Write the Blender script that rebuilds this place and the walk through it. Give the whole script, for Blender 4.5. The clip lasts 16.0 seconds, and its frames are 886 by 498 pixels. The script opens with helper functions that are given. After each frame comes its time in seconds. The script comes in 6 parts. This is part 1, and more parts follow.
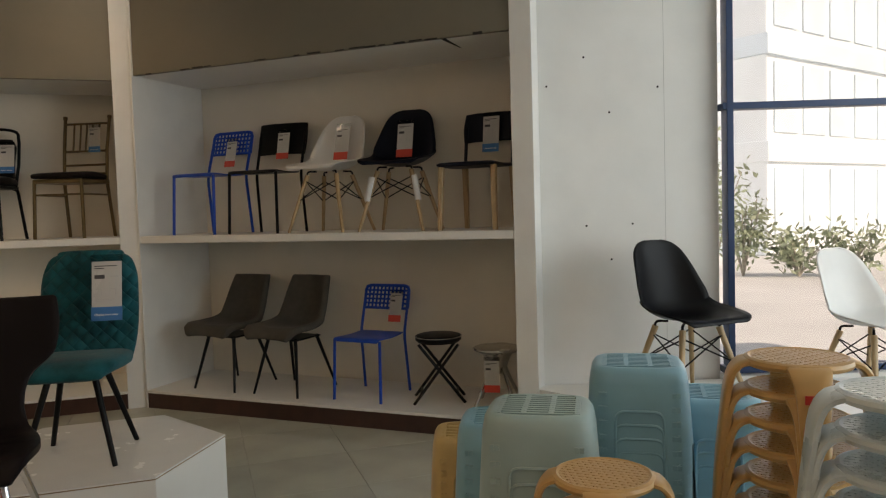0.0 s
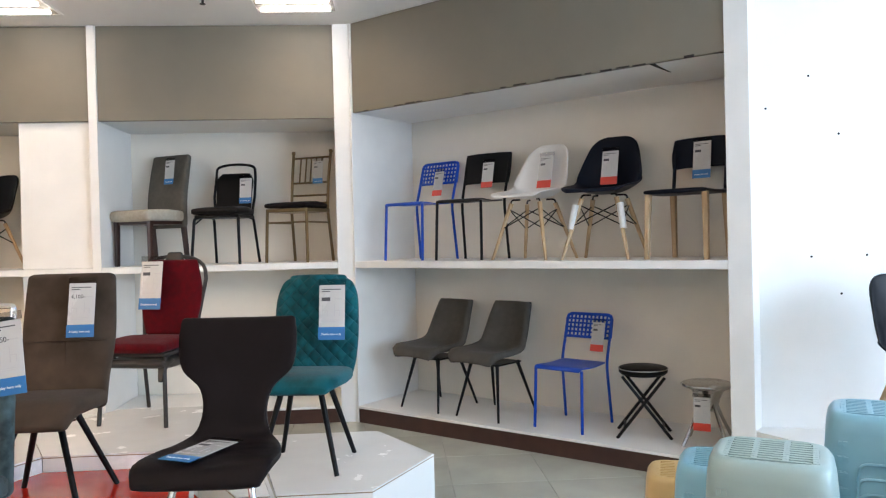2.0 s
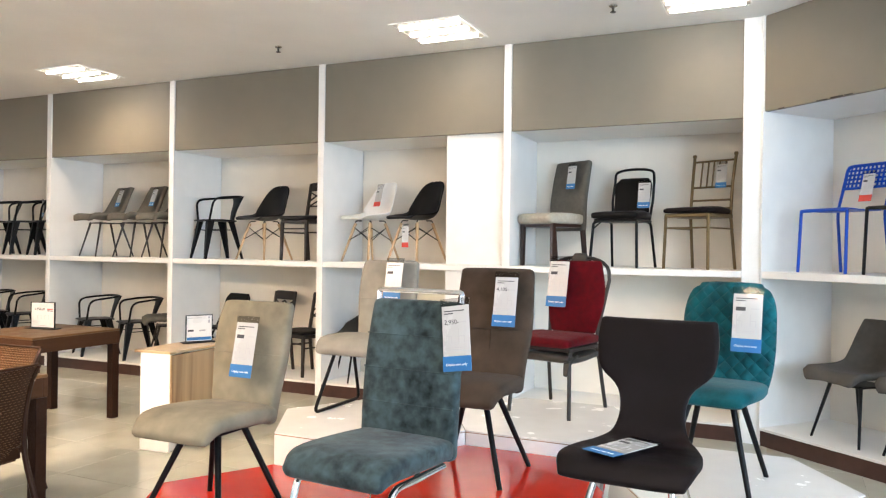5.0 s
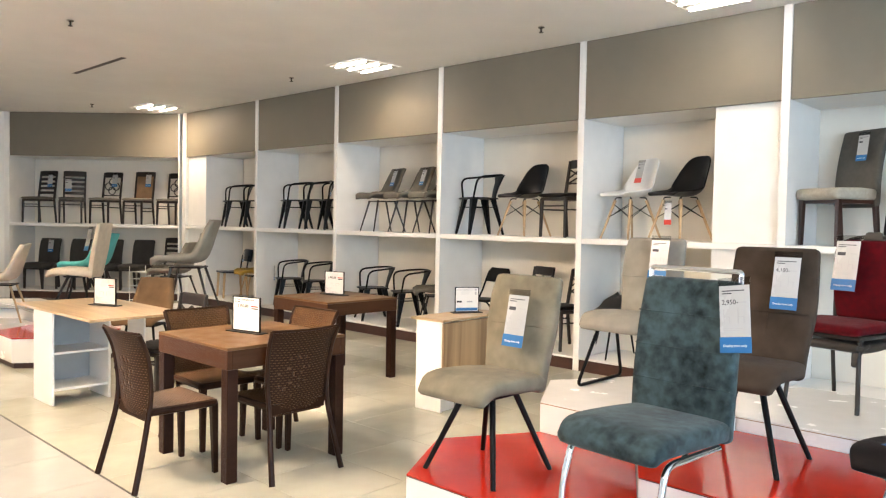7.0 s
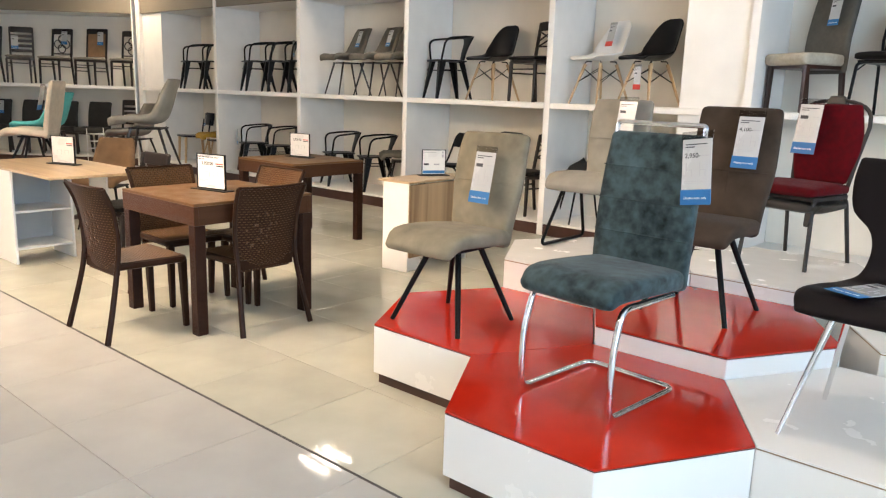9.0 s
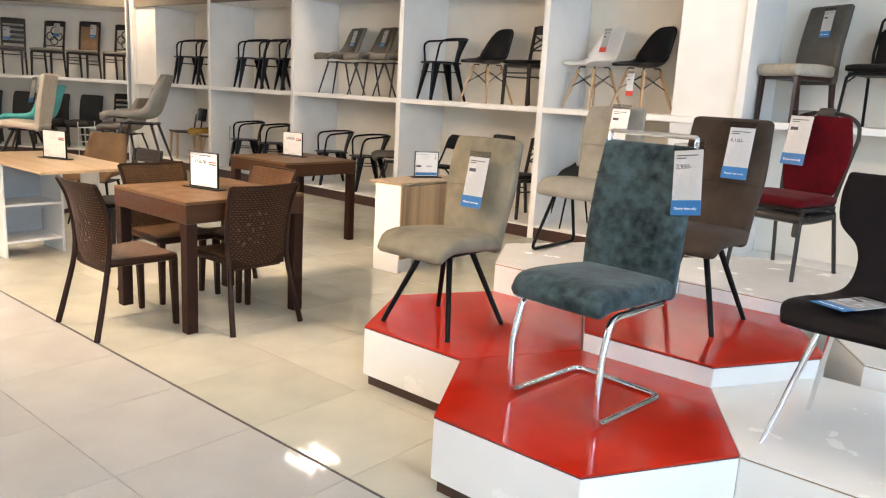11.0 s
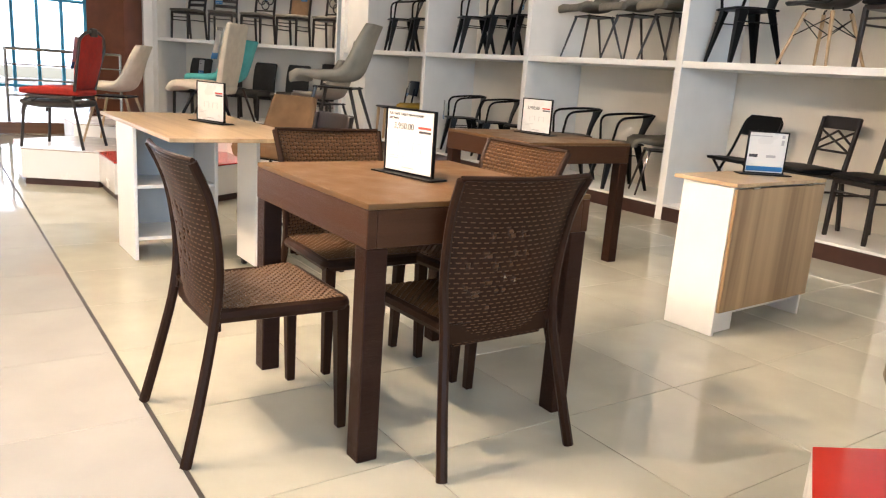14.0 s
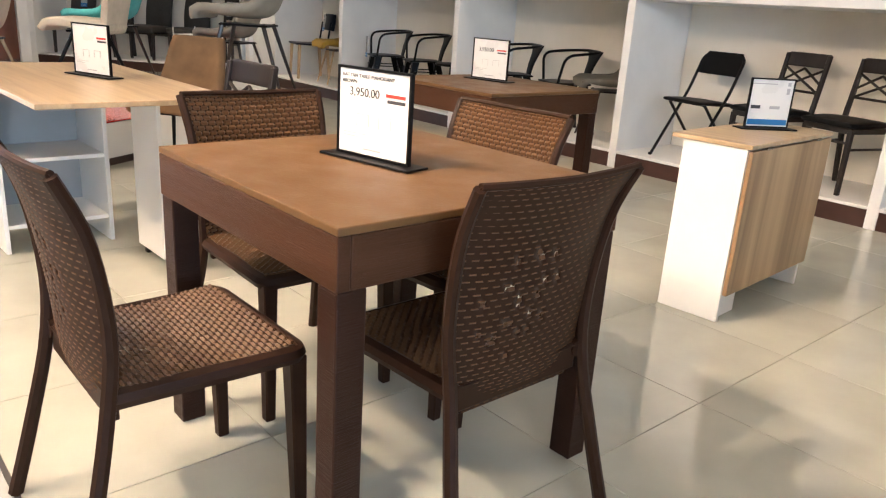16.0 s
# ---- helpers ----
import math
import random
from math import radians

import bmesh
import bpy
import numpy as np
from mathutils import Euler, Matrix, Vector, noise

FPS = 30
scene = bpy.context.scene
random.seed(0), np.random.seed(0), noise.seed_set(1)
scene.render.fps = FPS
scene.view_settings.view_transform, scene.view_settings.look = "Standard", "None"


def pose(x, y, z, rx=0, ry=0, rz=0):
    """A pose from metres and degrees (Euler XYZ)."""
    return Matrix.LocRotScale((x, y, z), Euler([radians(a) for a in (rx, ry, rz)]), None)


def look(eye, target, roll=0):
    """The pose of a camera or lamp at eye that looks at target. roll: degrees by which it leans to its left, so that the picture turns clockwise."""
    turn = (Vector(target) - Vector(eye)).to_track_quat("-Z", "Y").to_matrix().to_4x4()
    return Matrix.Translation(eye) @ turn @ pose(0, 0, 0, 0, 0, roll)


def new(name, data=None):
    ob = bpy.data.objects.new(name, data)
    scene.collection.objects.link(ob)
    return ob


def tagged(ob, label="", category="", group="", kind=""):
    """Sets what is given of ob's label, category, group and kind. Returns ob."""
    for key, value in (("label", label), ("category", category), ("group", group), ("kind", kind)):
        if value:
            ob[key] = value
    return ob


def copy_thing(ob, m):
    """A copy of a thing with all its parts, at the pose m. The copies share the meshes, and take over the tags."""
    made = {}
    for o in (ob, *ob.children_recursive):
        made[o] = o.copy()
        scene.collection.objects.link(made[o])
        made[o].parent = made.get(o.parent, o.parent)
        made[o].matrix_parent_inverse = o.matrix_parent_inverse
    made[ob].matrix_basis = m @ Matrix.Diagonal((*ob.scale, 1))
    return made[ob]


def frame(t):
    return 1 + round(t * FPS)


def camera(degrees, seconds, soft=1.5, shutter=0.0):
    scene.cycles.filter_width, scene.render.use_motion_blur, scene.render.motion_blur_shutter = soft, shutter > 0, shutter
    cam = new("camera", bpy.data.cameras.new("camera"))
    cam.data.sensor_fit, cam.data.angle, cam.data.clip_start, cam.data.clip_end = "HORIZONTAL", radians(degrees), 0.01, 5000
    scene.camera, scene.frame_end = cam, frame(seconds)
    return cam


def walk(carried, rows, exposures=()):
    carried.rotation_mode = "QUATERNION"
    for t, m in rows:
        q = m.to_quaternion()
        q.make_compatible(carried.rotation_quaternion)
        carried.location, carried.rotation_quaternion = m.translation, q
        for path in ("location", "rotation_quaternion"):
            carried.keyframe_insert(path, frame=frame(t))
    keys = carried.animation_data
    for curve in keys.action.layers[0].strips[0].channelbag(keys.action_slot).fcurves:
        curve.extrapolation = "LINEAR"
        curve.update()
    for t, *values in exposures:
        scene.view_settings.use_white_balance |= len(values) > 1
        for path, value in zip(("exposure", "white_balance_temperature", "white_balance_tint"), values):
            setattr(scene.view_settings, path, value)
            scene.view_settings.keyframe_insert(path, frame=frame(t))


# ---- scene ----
cam = camera(61.35, 16.0, soft=1.2)
walk(cam, [
    (0, look((0.543, -6.340, 1.502), (1.797, -2.548, 1.291), -1.69)),
    (0.5, look((0.548, -6.353, 1.517), (1.693, -2.522, 1.418), -1.49)),
    (1, look((0.520, -6.359, 1.528), (1.422, -2.464, 1.416), -1.41)),
    (1.5, look((0.482, -6.360, 1.530), (1.041, -2.401, 1.440), -1.53)),
    (2, look((0.462, -6.356, 1.522), (0.720, -2.365, 1.474), -1.40)),
    (2.5, look((0.437, -6.355, 1.533), (0.336, -2.357, 1.495), -0.93)),
    (3, look((0.414, -6.360, 1.535), (0.002, -2.382, 1.524), -1.02)),
    (3.5, look((0.390, -6.370, 1.537), (-0.351, -2.439, 1.540), -0.98)),
    (4, look((0.370, -6.377, 1.536), (-0.626, -2.503, 1.554), -0.79)),
    (4.2, look((0.347, -6.368, 1.511), (-0.804, -2.538, 1.543), -0.48)),
    (6.3, look((0.272, -6.427, 1.496), (-2.065, -3.184, 1.358), 1.24)),
    (6.5, look((0.292, -6.466, 1.496), (-2.165, -3.312, 1.352), 1.15)),
    (7, look((0.268, -6.498, 1.499), (-2.487, -3.602, 1.357), 1.04)),
    (7.5, look((0.248, -6.517, 1.498), (-2.789, -3.919, 1.340), 0.71)),
    (8, look((0.272, -6.502, 1.487), (-2.782, -3.931, 1.244), 0.51)),
    (8.5, look((0.291, -6.492, 1.439), (-2.542, -3.721, 0.897), 0.81)),
    (9, look((0.284, -6.521, 1.425), (-2.270, -3.553, 0.608), 1.89)),
    (9.2, look((0.270, -6.475, 1.441), (-2.221, -3.475, 0.548), 1.96)),
    (11.3, look((0.288, -6.542, 1.449), (-2.247, -3.548, 0.668), 3.70)),
    (11.5, look((0.267, -6.520, 1.448), (-2.362, -3.594, 0.722), 3.47)),
    (11.6, look((0.065, -6.373, 1.414), (-2.562, -3.447, 0.681), 3.46)),
    (11.7, look((-0.136, -6.225, 1.380), (-2.761, -3.299, 0.640), 3.45)),
    (11.8, look((-0.338, -6.078, 1.345), (-2.960, -3.151, 0.600), 3.44)),
    (11.9, look((-0.539, -5.931, 1.311), (-3.159, -3.003, 0.559), 3.43)),
    (12, look((-0.741, -5.784, 1.276), (-3.359, -2.856, 0.518), 3.42)),
    (12.5, look((-1.148, -5.583, 1.192), (-4.079, -2.980, 0.397), 1.86)),
    (13, look((-1.320, -5.452, 1.141), (-4.504, -3.162, 0.354), 1.50)),
    (13.5, look((-1.513, -5.352, 1.126), (-4.736, -3.177, 0.188), 3.46)),
    (14, look((-1.715, -5.275, 1.135), (-4.907, -3.049, 0.212), 4.10)),
    (14.5, look((-1.914, -5.212, 1.154), (-4.942, -2.895, -0.057), 4.04)),
    (15, look((-2.101, -5.154, 1.174), (-5.173, -2.871, 0.012), 5.45)),
    (15.5, look((-2.262, -5.094, 1.180), (-5.225, -2.799, -0.219), 5.97)),
    (16, look((-2.388, -5.021, 1.160), (-5.218, -2.478, -0.074), 3.83)),
], exposures=[(0, -0.1, 8500, 20), (0.5, 0.12, 8500, 20), (1.0, 0.5, 8500, 20), (1.5, 1.22, 7350, 20), (2.0, 1.48, 6350, 19), (2.5, 1.66, 6500, 19), (3.5, 1.98, 6450, 18), (4.2, 2.0, 6300, 17),
                  (6.5, 1.9, 6350, 16), (8.0, 1.75, 6350, 15), (9.2, 1.6, 6250, 16), (11.3, 1.66, 6350, 17), (12.0, 1.6, 6450, 17), (13.0, 1.66, 6350, 17), (16.0, 1.68, 5950, 17)])

# ---- world, daylight and exposure ----
world = bpy.data.worlds.new("world")
scene.world = world
world.use_nodes = True
wn = world.node_tree
sky = wn.nodes.new("ShaderNodeTexSky")
sky.sky_type, sky.sun_disc = "NISHITA", False
sky.sun_elevation, sky.sun_rotation = radians(42), radians(155)
wn.nodes["Background"].inputs["Strength"].default_value = 0.15
wn.links.new(sky.outputs[0], wn.nodes["Background"].inputs["Color"])


def lamp(name, kind, m, energy, color=(1, 1, 1), size=1.0, size_y=None, **more):
    d = bpy.data.lights.new(name, kind)
    d.energy, d.color = energy * (1.0 if kind == "SUN" else 0.2), color
    if kind == "AREA":
        d.size = size
        if size_y:
            d.shape, d.size_y = "RECTANGLE", size_y
    ob = new(name, d)
    ob.matrix_world = m
    return ob


sun = lamp("sun", "SUN", look((0, 0, 0), (-0.35, 0.75, -0.7)), 5.0, (1, 0.95, 0.88))
sun.data.angle = radians(0.5)

CEIL = 3.363

# ---- materials ----
def mat(name, color, rough=0.5, metal=0.0, vary=0.06, scale=8.0, bump=0.0, bscale=60.0, coat=0.0, emit=None, estr=0.0, spec=0.5, stretch=(1, 1, 1), rand=0.0):
    """Principled surface whose colour wanders at two scales, with fine relief."""
    m = bpy.data.materials.new(name)
    m.use_nodes = True
    t = m.node_tree
    b = t.nodes["Principled BSDF"]
    b.inputs["Roughness"].default_value = rough
    b.inputs["Metallic"].default_value = metal
    b.inputs["Specular IOR Level"].default_value = spec
    b.inputs["Coat Weight"].default_value = coat
    co = t.nodes.new("ShaderNodeTexCoord")
    mp = t.nodes.new("ShaderNodeMapping")
    mp.inputs["Scale"].default_value = stretch
    t.links.new(co.outputs["Object"], mp.inputs["Vector"])
    n1 = t.nodes.new("ShaderNodeTexNoise")
    n1.inputs["Scale"].default_value, n1.inputs["Detail"].default_value = scale, 5
    n2 = t.nodes.new("ShaderNodeTexNoise")
    n2.inputs["Scale"].default_value, n2.inputs["Detail"].default_value = scale * 0.17, 3
    t.links.new(mp.outputs[0], n1.inputs["Vector"])
    t.links.new(mp.outputs[0], n2.inputs["Vector"])
    add = t.nodes.new("ShaderNodeMath")
    add.operation = "ADD"
    t.links.new(n1.outputs["Fac"], add.inputs[0])
    t.links.new(n2.outputs["Fac"], add.inputs[1])
    rng = t.nodes.new("ShaderNodeMapRange")
    rng.inputs["From Min"].default_value, rng.inputs["From Max"].default_value = 0.7, 1.3
    rng.inputs["To Min"].default_value, rng.inputs["To Max"].default_value = 1 - vary * 2, 1 + vary
    t.links.new(add.outputs[0], rng.inputs["Value"])
    mul = t.nodes.new("ShaderNodeVectorMath")
    mul.operation = "SCALE"
    mul.inputs[0].default_value = color
    scale_out = rng.outputs[0]
    if rand:
        oi = t.nodes.new("ShaderNodeObjectInfo")
        r2 = t.nodes.new("ShaderNodeMapRange")
        r2.inputs["To Min"].default_value, r2.inputs["To Max"].default_value = 1 - rand, 1 + rand
        t.links.new(oi.outputs["Random"], r2.inputs["Value"])
        m2 = t.nodes.new("ShaderNodeMath")
        m2.operation = "MULTIPLY"
        t.links.new(rng.outputs[0], m2.inputs[0])
        t.links.new(r2.outputs[0], m2.inputs[1])
        scale_out = m2.outputs[0]
    t.links.new(scale_out, mul.inputs["Scale"])
    t.links.new(mul.outputs[0], b.inputs["Base Color"])
    rr = t.nodes.new("ShaderNodeMapRange")
    rr.inputs["From Min"].default_value, rr.inputs["From Max"].default_value = 0.3, 0.7
    rr.inputs["To Min"].default_value, rr.inputs["To Max"].default_value = rough * 0.8, min(1, rough * 1.15)
    t.links.new(n1.outputs["Fac"], rr.inputs["Value"])
    t.links.new(rr.outputs[0], b.inputs["Roughness"])
    if bump:
        n3 = t.nodes.new("ShaderNodeTexNoise")
        n3.inputs["Scale"].default_value, n3.inputs["Detail"].default_value = bscale, 4
        t.links.new(mp.outputs[0], n3.inputs["Vector"])
        bp = t.nodes.new("ShaderNodeBump")
        bp.inputs["Strength"].default_value, bp.inputs["Distance"].default_value = bump, 0.004
        t.links.new(n3.outputs["Fac"], bp.inputs["Height"])
        t.links.new(bp.outputs[0], b.inputs["Normal"])
    if emit:
        b.inputs["Emission Color"].default_value = (*emit, 1)
        b.inputs["Emission Strength"].default_value = estr
    return m


def wood(name, dark, light, rough=0.4, scale=3.0, axis=2, coat=0.1):
    """Grained wood: stretched noise through a colour ramp."""
    m = bpy.data.materials.new(name)
    m.use_nodes = True
    t = m.node_tree
    b = t.nodes["Principled BSDF"]
    b.inputs["Roughness"].default_value, b.inputs["Coat Weight"].default_value = rough, coat
    co = t.nodes.new("ShaderNodeTexCoord")
    mp = t.nodes.new("ShaderNodeMapping")
    s = [scale * 9] * 3
    s[axis] = scale * 0.5
    mp.inputs["Scale"].default_value = s
    t.links.new(co.outputs["Object"], mp.inputs["Vector"])
    n = t.nodes.new("ShaderNodeTexNoise")
    n.inputs["Scale"].default_value, n.inputs["Detail"].default_value, n.inputs["Distortion"].default_value = 1.0, 7, 0.6
    t.links.new(mp.outputs[0], n.inputs["Vector"])
    cr = t.nodes.new("ShaderNodeValToRGB")
    cr.color_ramp.elements[0].position, cr.color_ramp.elements[1].position = 0.3, 0.68
    cr.color_ramp.elements[0].color, cr.color_ramp.elements[1].color = (*dark, 1), (*light, 1)
    t.links.new(n.outputs["Fac"], cr.inputs["Fac"])
    t.links.new(cr.outputs[0], b.inputs["Base Color"])
    bp = t.nodes.new("ShaderNodeBump")
    bp.inputs["Strength"].default_value, bp.inputs["Distance"].default_value = 0.12, 0.002
    t.links.new(n.outputs["Fac"], bp.inputs["Height"])
    t.links.new(bp.outputs[0], b.inputs["Normal"])
    return m


M_WHITE = mat("white_laminate", (0.78, 0.77, 0.74), 0.38, vary=0.03, scale=5, bump=0.03)
M_WALL = mat("white_wall_paint", (0.76, 0.76, 0.74), 0.6, vary=0.04, scale=3, bump=0.08, bscale=120)
M_BACK = mat("cream_shelf_back", (0.74, 0.70, 0.62), 0.55, vary=0.04, scale=3, bump=0.06, bscale=150)
M_HEAD = mat("taupe_header_paint", (0.18, 0.16, 0.12), 0.55, vary=0.05, scale=4, bump=0.06, bscale=140)
M_PLINTH = mat("dark_brown_plinth", (0.055, 0.022, 0.016), 0.35, vary=0.15, scale=12)
M_CEIL = mat("ceiling_paint", (0.82, 0.81, 0.78), 0.75, vary=0.03, scale=2, bump=0.05, bscale=90)
M_FLOOR = mat("cream_floor_tile", (0.475, 0.468, 0.39), 0.05, vary=0.07, scale=3.5, rand=0.03, coat=0.0)
M_FLOOR2 = mat("pale_floor_tile", (0.45, 0.445, 0.42), 0.05, vary=0.05, scale=3.5, rand=0.025)
M_GROUT = mat("tile_grout", (0.39, 0.37, 0.31), 0.8, vary=0.2, scale=30)
M_JOINT = mat("dark_floor_joint", (0.05, 0.045, 0.04), 0.6)
M_RED = mat("red_gloss_top", (0.5, 0.018, 0.006), 0.14, vary=0.08, scale=6, coat=0.2)
M_PLATW = mat("white_platform_laminate", (0.78, 0.77, 0.74), 0.25, vary=0.012, scale=6, bump=0.03)
M_MDF = mat("raw_edge", (0.30, 0.2, 0.12), 0.8, vary=0.2, scale=40)


# ---- mesh helpers ----
def part(name, bm, material, parent=None, label="", smooth=False):
    me = bpy.data.meshes.new(name)
    bmesh.ops.recalc_face_normals(bm, faces=bm.faces[:])
    bm.to_mesh(me)
    bm.free()
    if smooth:
        for p in me.polygons:
            p.use_smooth = True
        if smooth != "all":
            me.set_sharp_from_angle(angle=radians(40))
    me.materials.append(material)
    ob = new(name, me)
    if parent is not None:
        ob.parent = parent
    if label:
        ob["label"] = label
    return ob


def box(bm, x0, x1, y0, y1, z0, z1, m=None):
    vs = [bm.verts.new((x, y, z)) for x in (x0, x1) for y in (y0, y1) for z in (z0, z1)]
    if m is not None:
        for v in vs:
            v.co = m @ v.co
    fs = []
    for q in ((0, 1, 3, 2), (4, 6, 7, 5), (0, 4, 5, 1), (2, 3, 7, 6), (0, 2, 6, 4), (1, 5, 7, 3)):
        fs.append(bm.faces.new([vs[i] for i in q]))
    return vs, fs


def rbox(x0, x1, y0, y1, z0, z1, r=0.004, seg=2, m=None):
    """A box with rounded edges, as a bmesh of its own."""
    bm = bmesh.new()
    box(bm, x0, x1, y0, y1, z0, z1)
    r = min(r, 0.45 * min(abs(x1 - x0), abs(y1 - y0), abs(z1 - z0)))
    bmesh.ops.bevel(bm, geom=bm.edges[:], offset=r, segments=seg, affect="EDGES", profile=0.5)
    if m is not None:
        bm.transform(m)
    return bm


def merge(*bms):
    """Several bmeshes joined into the first."""
    first = bms[0]
    for b in bms[1:]:
        me = bpy.data.meshes.new("tmp")
        b.to_mesh(me)
        b.free()
        first.from_mesh(me)
        bpy.data.meshes.remove(me)
    return first


def empty(name, m=None):
    ob = new(name)
    ob.empty_display_size = 0.1
    if m is not None:
        ob.matrix_world = m
    return ob


def structure(name, bm, material, label, smooth=False):
    return tagged(part(name, bm, material, smooth=smooth), label, kind="structure")


def prism(pts, z0, z1, bevel=0.0):
    bm = bmesh.new()
    lo = [bm.verts.new((x, y, z0)) for x, y in pts]
    hi = [bm.verts.new((x, y, z1)) for x, y in pts]
    n = len(pts)
    bm.faces.new(hi)
    bm.faces.new(lo[::-1])
    for i in range(n):
        bm.faces.new((lo[i], lo[(i + 1) % n], hi[(i + 1) % n], hi[i]))
    if bevel:
        bmesh.ops.bevel(bm, geom=bm.edges[:], offset=bevel, segments=2, affect="EDGES")
    return bm


def tube(pts, r, sides=8, r2=None, closed=False):
    """A swept round bar through the points; r may taper to r2."""
    bm = bmesh.new()
    P = [Vector(p) for p in pts]
    n = len(P)
    rings = []
    up = None
    for i in range(n):
        a = P[i - 1] if (i > 0 or closed) else P[i]
        b = P[(i + 1) % n] if (i < n - 1 or closed) else P[i]
        d = (b - a).normalized()
        if up is None:
            up = Vector((0, 0, 1)) if abs(d.z) < 0.9 else Vector((1, 0, 0))
        u = d.cross(up).normalized()
        v = u.cross(d).normalized()
        up = v
        k = r if r2 is None else r + (r2 - r) * i / (n - 1)
        rings.append([bm.verts.new(P[i] + k * (math.cos(2 * math.pi * j / sides) * u + math.sin(2 * math.pi * j / sides) * v)) for j in range(sides)])
    for i in range(n if closed else n - 1):
        A, B = rings[i], rings[(i + 1) % n]
        for j in range(sides):
            bm.faces.new((A[j], A[(j + 1) % sides], B[(j + 1) % sides], B[j]))
    if not closed:
        bm.faces.new(rings[0][::-1])
        bm.faces.new(rings[-1])
    return bm


def bend(pts, r=0.04, seg=5):
    """A polyline with its corners rounded to radius r."""
    P = [Vector(p) for p in pts]
    out = [P[0]]
    for i in range(1, len(P) - 1):
        a, b, c = P[i - 1], P[i], P[i + 1]
        d1, d2 = (a - b), (c - b)
        k = min(r, d1.length * 0.45, d2.length * 0.45)
        p, q = b + d1.normalized() * k, b + d2.normalized() * k
        for s in range(seg + 1):
            t = s / seg
            out.append((1 - t) ** 2 * p + 2 * t * (1 - t) * b + t * t * q)
    out.append(P[-1])
    return out


def sheet(rows, thick=0.0):
    """A surface through a grid of points; thick gives it depth along its normals."""
    bm = bmesh.new()
    g = [[bm.verts.new(p) for p in row] for row in rows]
    for i in range(len(g) - 1):
        for j in range(len(g[0]) - 1):
            bm.faces.new((g[i][j], g[i][j + 1], g[i + 1][j + 1], g[i + 1][j]))
    if thick:
        bmesh.ops.recalc_face_normals(bm, faces=bm.faces[:])
        bmesh.ops.solidify(bm, geom=bm.faces[:], thickness=thick)
    return bm


# ---- the hall: floor, ceiling, closing walls ----
SH, HD, LEDGE = 1.36, 2.575, 0.14   # shelf top, header's lower edge, ledge top
DEEP = 0.78                          # depth of the bays
CORN = -12.38                        # x of the far corner pillar
ANG_R = math.atan2(-2.0, 2.34)       # direction of the wing by the window


def frame_at(x, y, a):
    return Matrix.Translation((x, y, 0)) @ Matrix.Rotation(a, 4, "Z")


ground = bmesh.new()
box(ground, -30, 8, -11, 4, -0.2, -0.006)
structure("floor", ground, M_GROUT, "polished cream floor tiles with fine joints")
bm = bmesh.new()
bm = prism([(-17, -10.9), (7.9, -10.9), (7.9, -3.75), (3.74, -2.28), (2.62, -1.86), (1.2, 1.0), (0.9, 2.45), (-17, 2.45)], CEIL, CEIL + 0.15)
structure("ceiling", bm, M_CEIL, "white plastered ceiling with recessed lamps")
for nm, c in (("wall_south", (-30, 8, -11, -10.8, 0, 4.5)), ("wall_north", (-13.5, 1.5, 2.3, 2.5, 0, CEIL))):
    bm = bmesh.new()
    box(bm, *c)
    structure(nm, bm, M_WALL, "plain white painted wall")

# ---- shelf wall ----
def bay_wall(m, bounds, thick, deep, first, last, nm, boxes=(), hd=HD):
    """A run of display bays along local x, front at y=0, going back to y=deep.  bounds: divider centres."""
    root = tagged(empty(nm, m), "white built-in display shelf wall with taupe header panels", "display shelf")
    ext = 0.25 if len(bounds) == 2 else 0.0
    for i, (b, w) in enumerate(zip(bounds, thick)):
        part("divider", rbox(b - w / 2, b + w / 2, -0.004, deep, 0, CEIL, 0.003), M_WHITE, root)
    for i in range(len(bounds) - 1):
        a, b = sorted((bounds[i], bounds[i + 1]))
        wa = thick[i] / 2 if bounds[i] == a else thick[i + 1] / 2
        wb = thick[i + 1] / 2 if bounds[i] == a else thick[i] / 2
        a, b = a + wa + 0.001, b - wb - 0.001
        part("header_panel", rbox(a, b, 0.012, 0.05, hd, CEIL - 0.003, 0.003), M_HEAD, root, "matt taupe painted header panel")
        part("soffit", rbox(a, b, 0.052, deep - 0.01, hd, hd + 0.03, 0.002), M_WHITE, root)
        part("shelf", rbox(a, b, 0.0, deep - 0.005, SH - 0.055, SH, 0.004), M_WHITE, root)
        part("ledge", rbox(a, b, -0.01, deep - 0.005, LEDGE - 0.02, LEDGE, 0.003), M_WHITE, root)
        part("plinth", rbox(a, b, 0.0, 0.03, 0.0, LEDGE - 0.022, 0.002), M_PLINTH, root, "dark brown plinth strip")
        part("back_panel", rbox(a - ext, b + ext, deep, deep + 0.03, 0, CEIL, 0.002), M_BACK, root, "cream painted back panel")
    for x0, x1, y0 in boxes:
        part("column_casing", rbox(x0, x1, y0, deep - 0.002, LEDGE + 0.002, SH - 0.057, 0.003), M_WHITE, root)
        part("column_casing", rbox(x0, x1, y0, deep - 0.002, SH + 0.002, HD - 0.002, 0.003), M_WHITE, root)
    return root


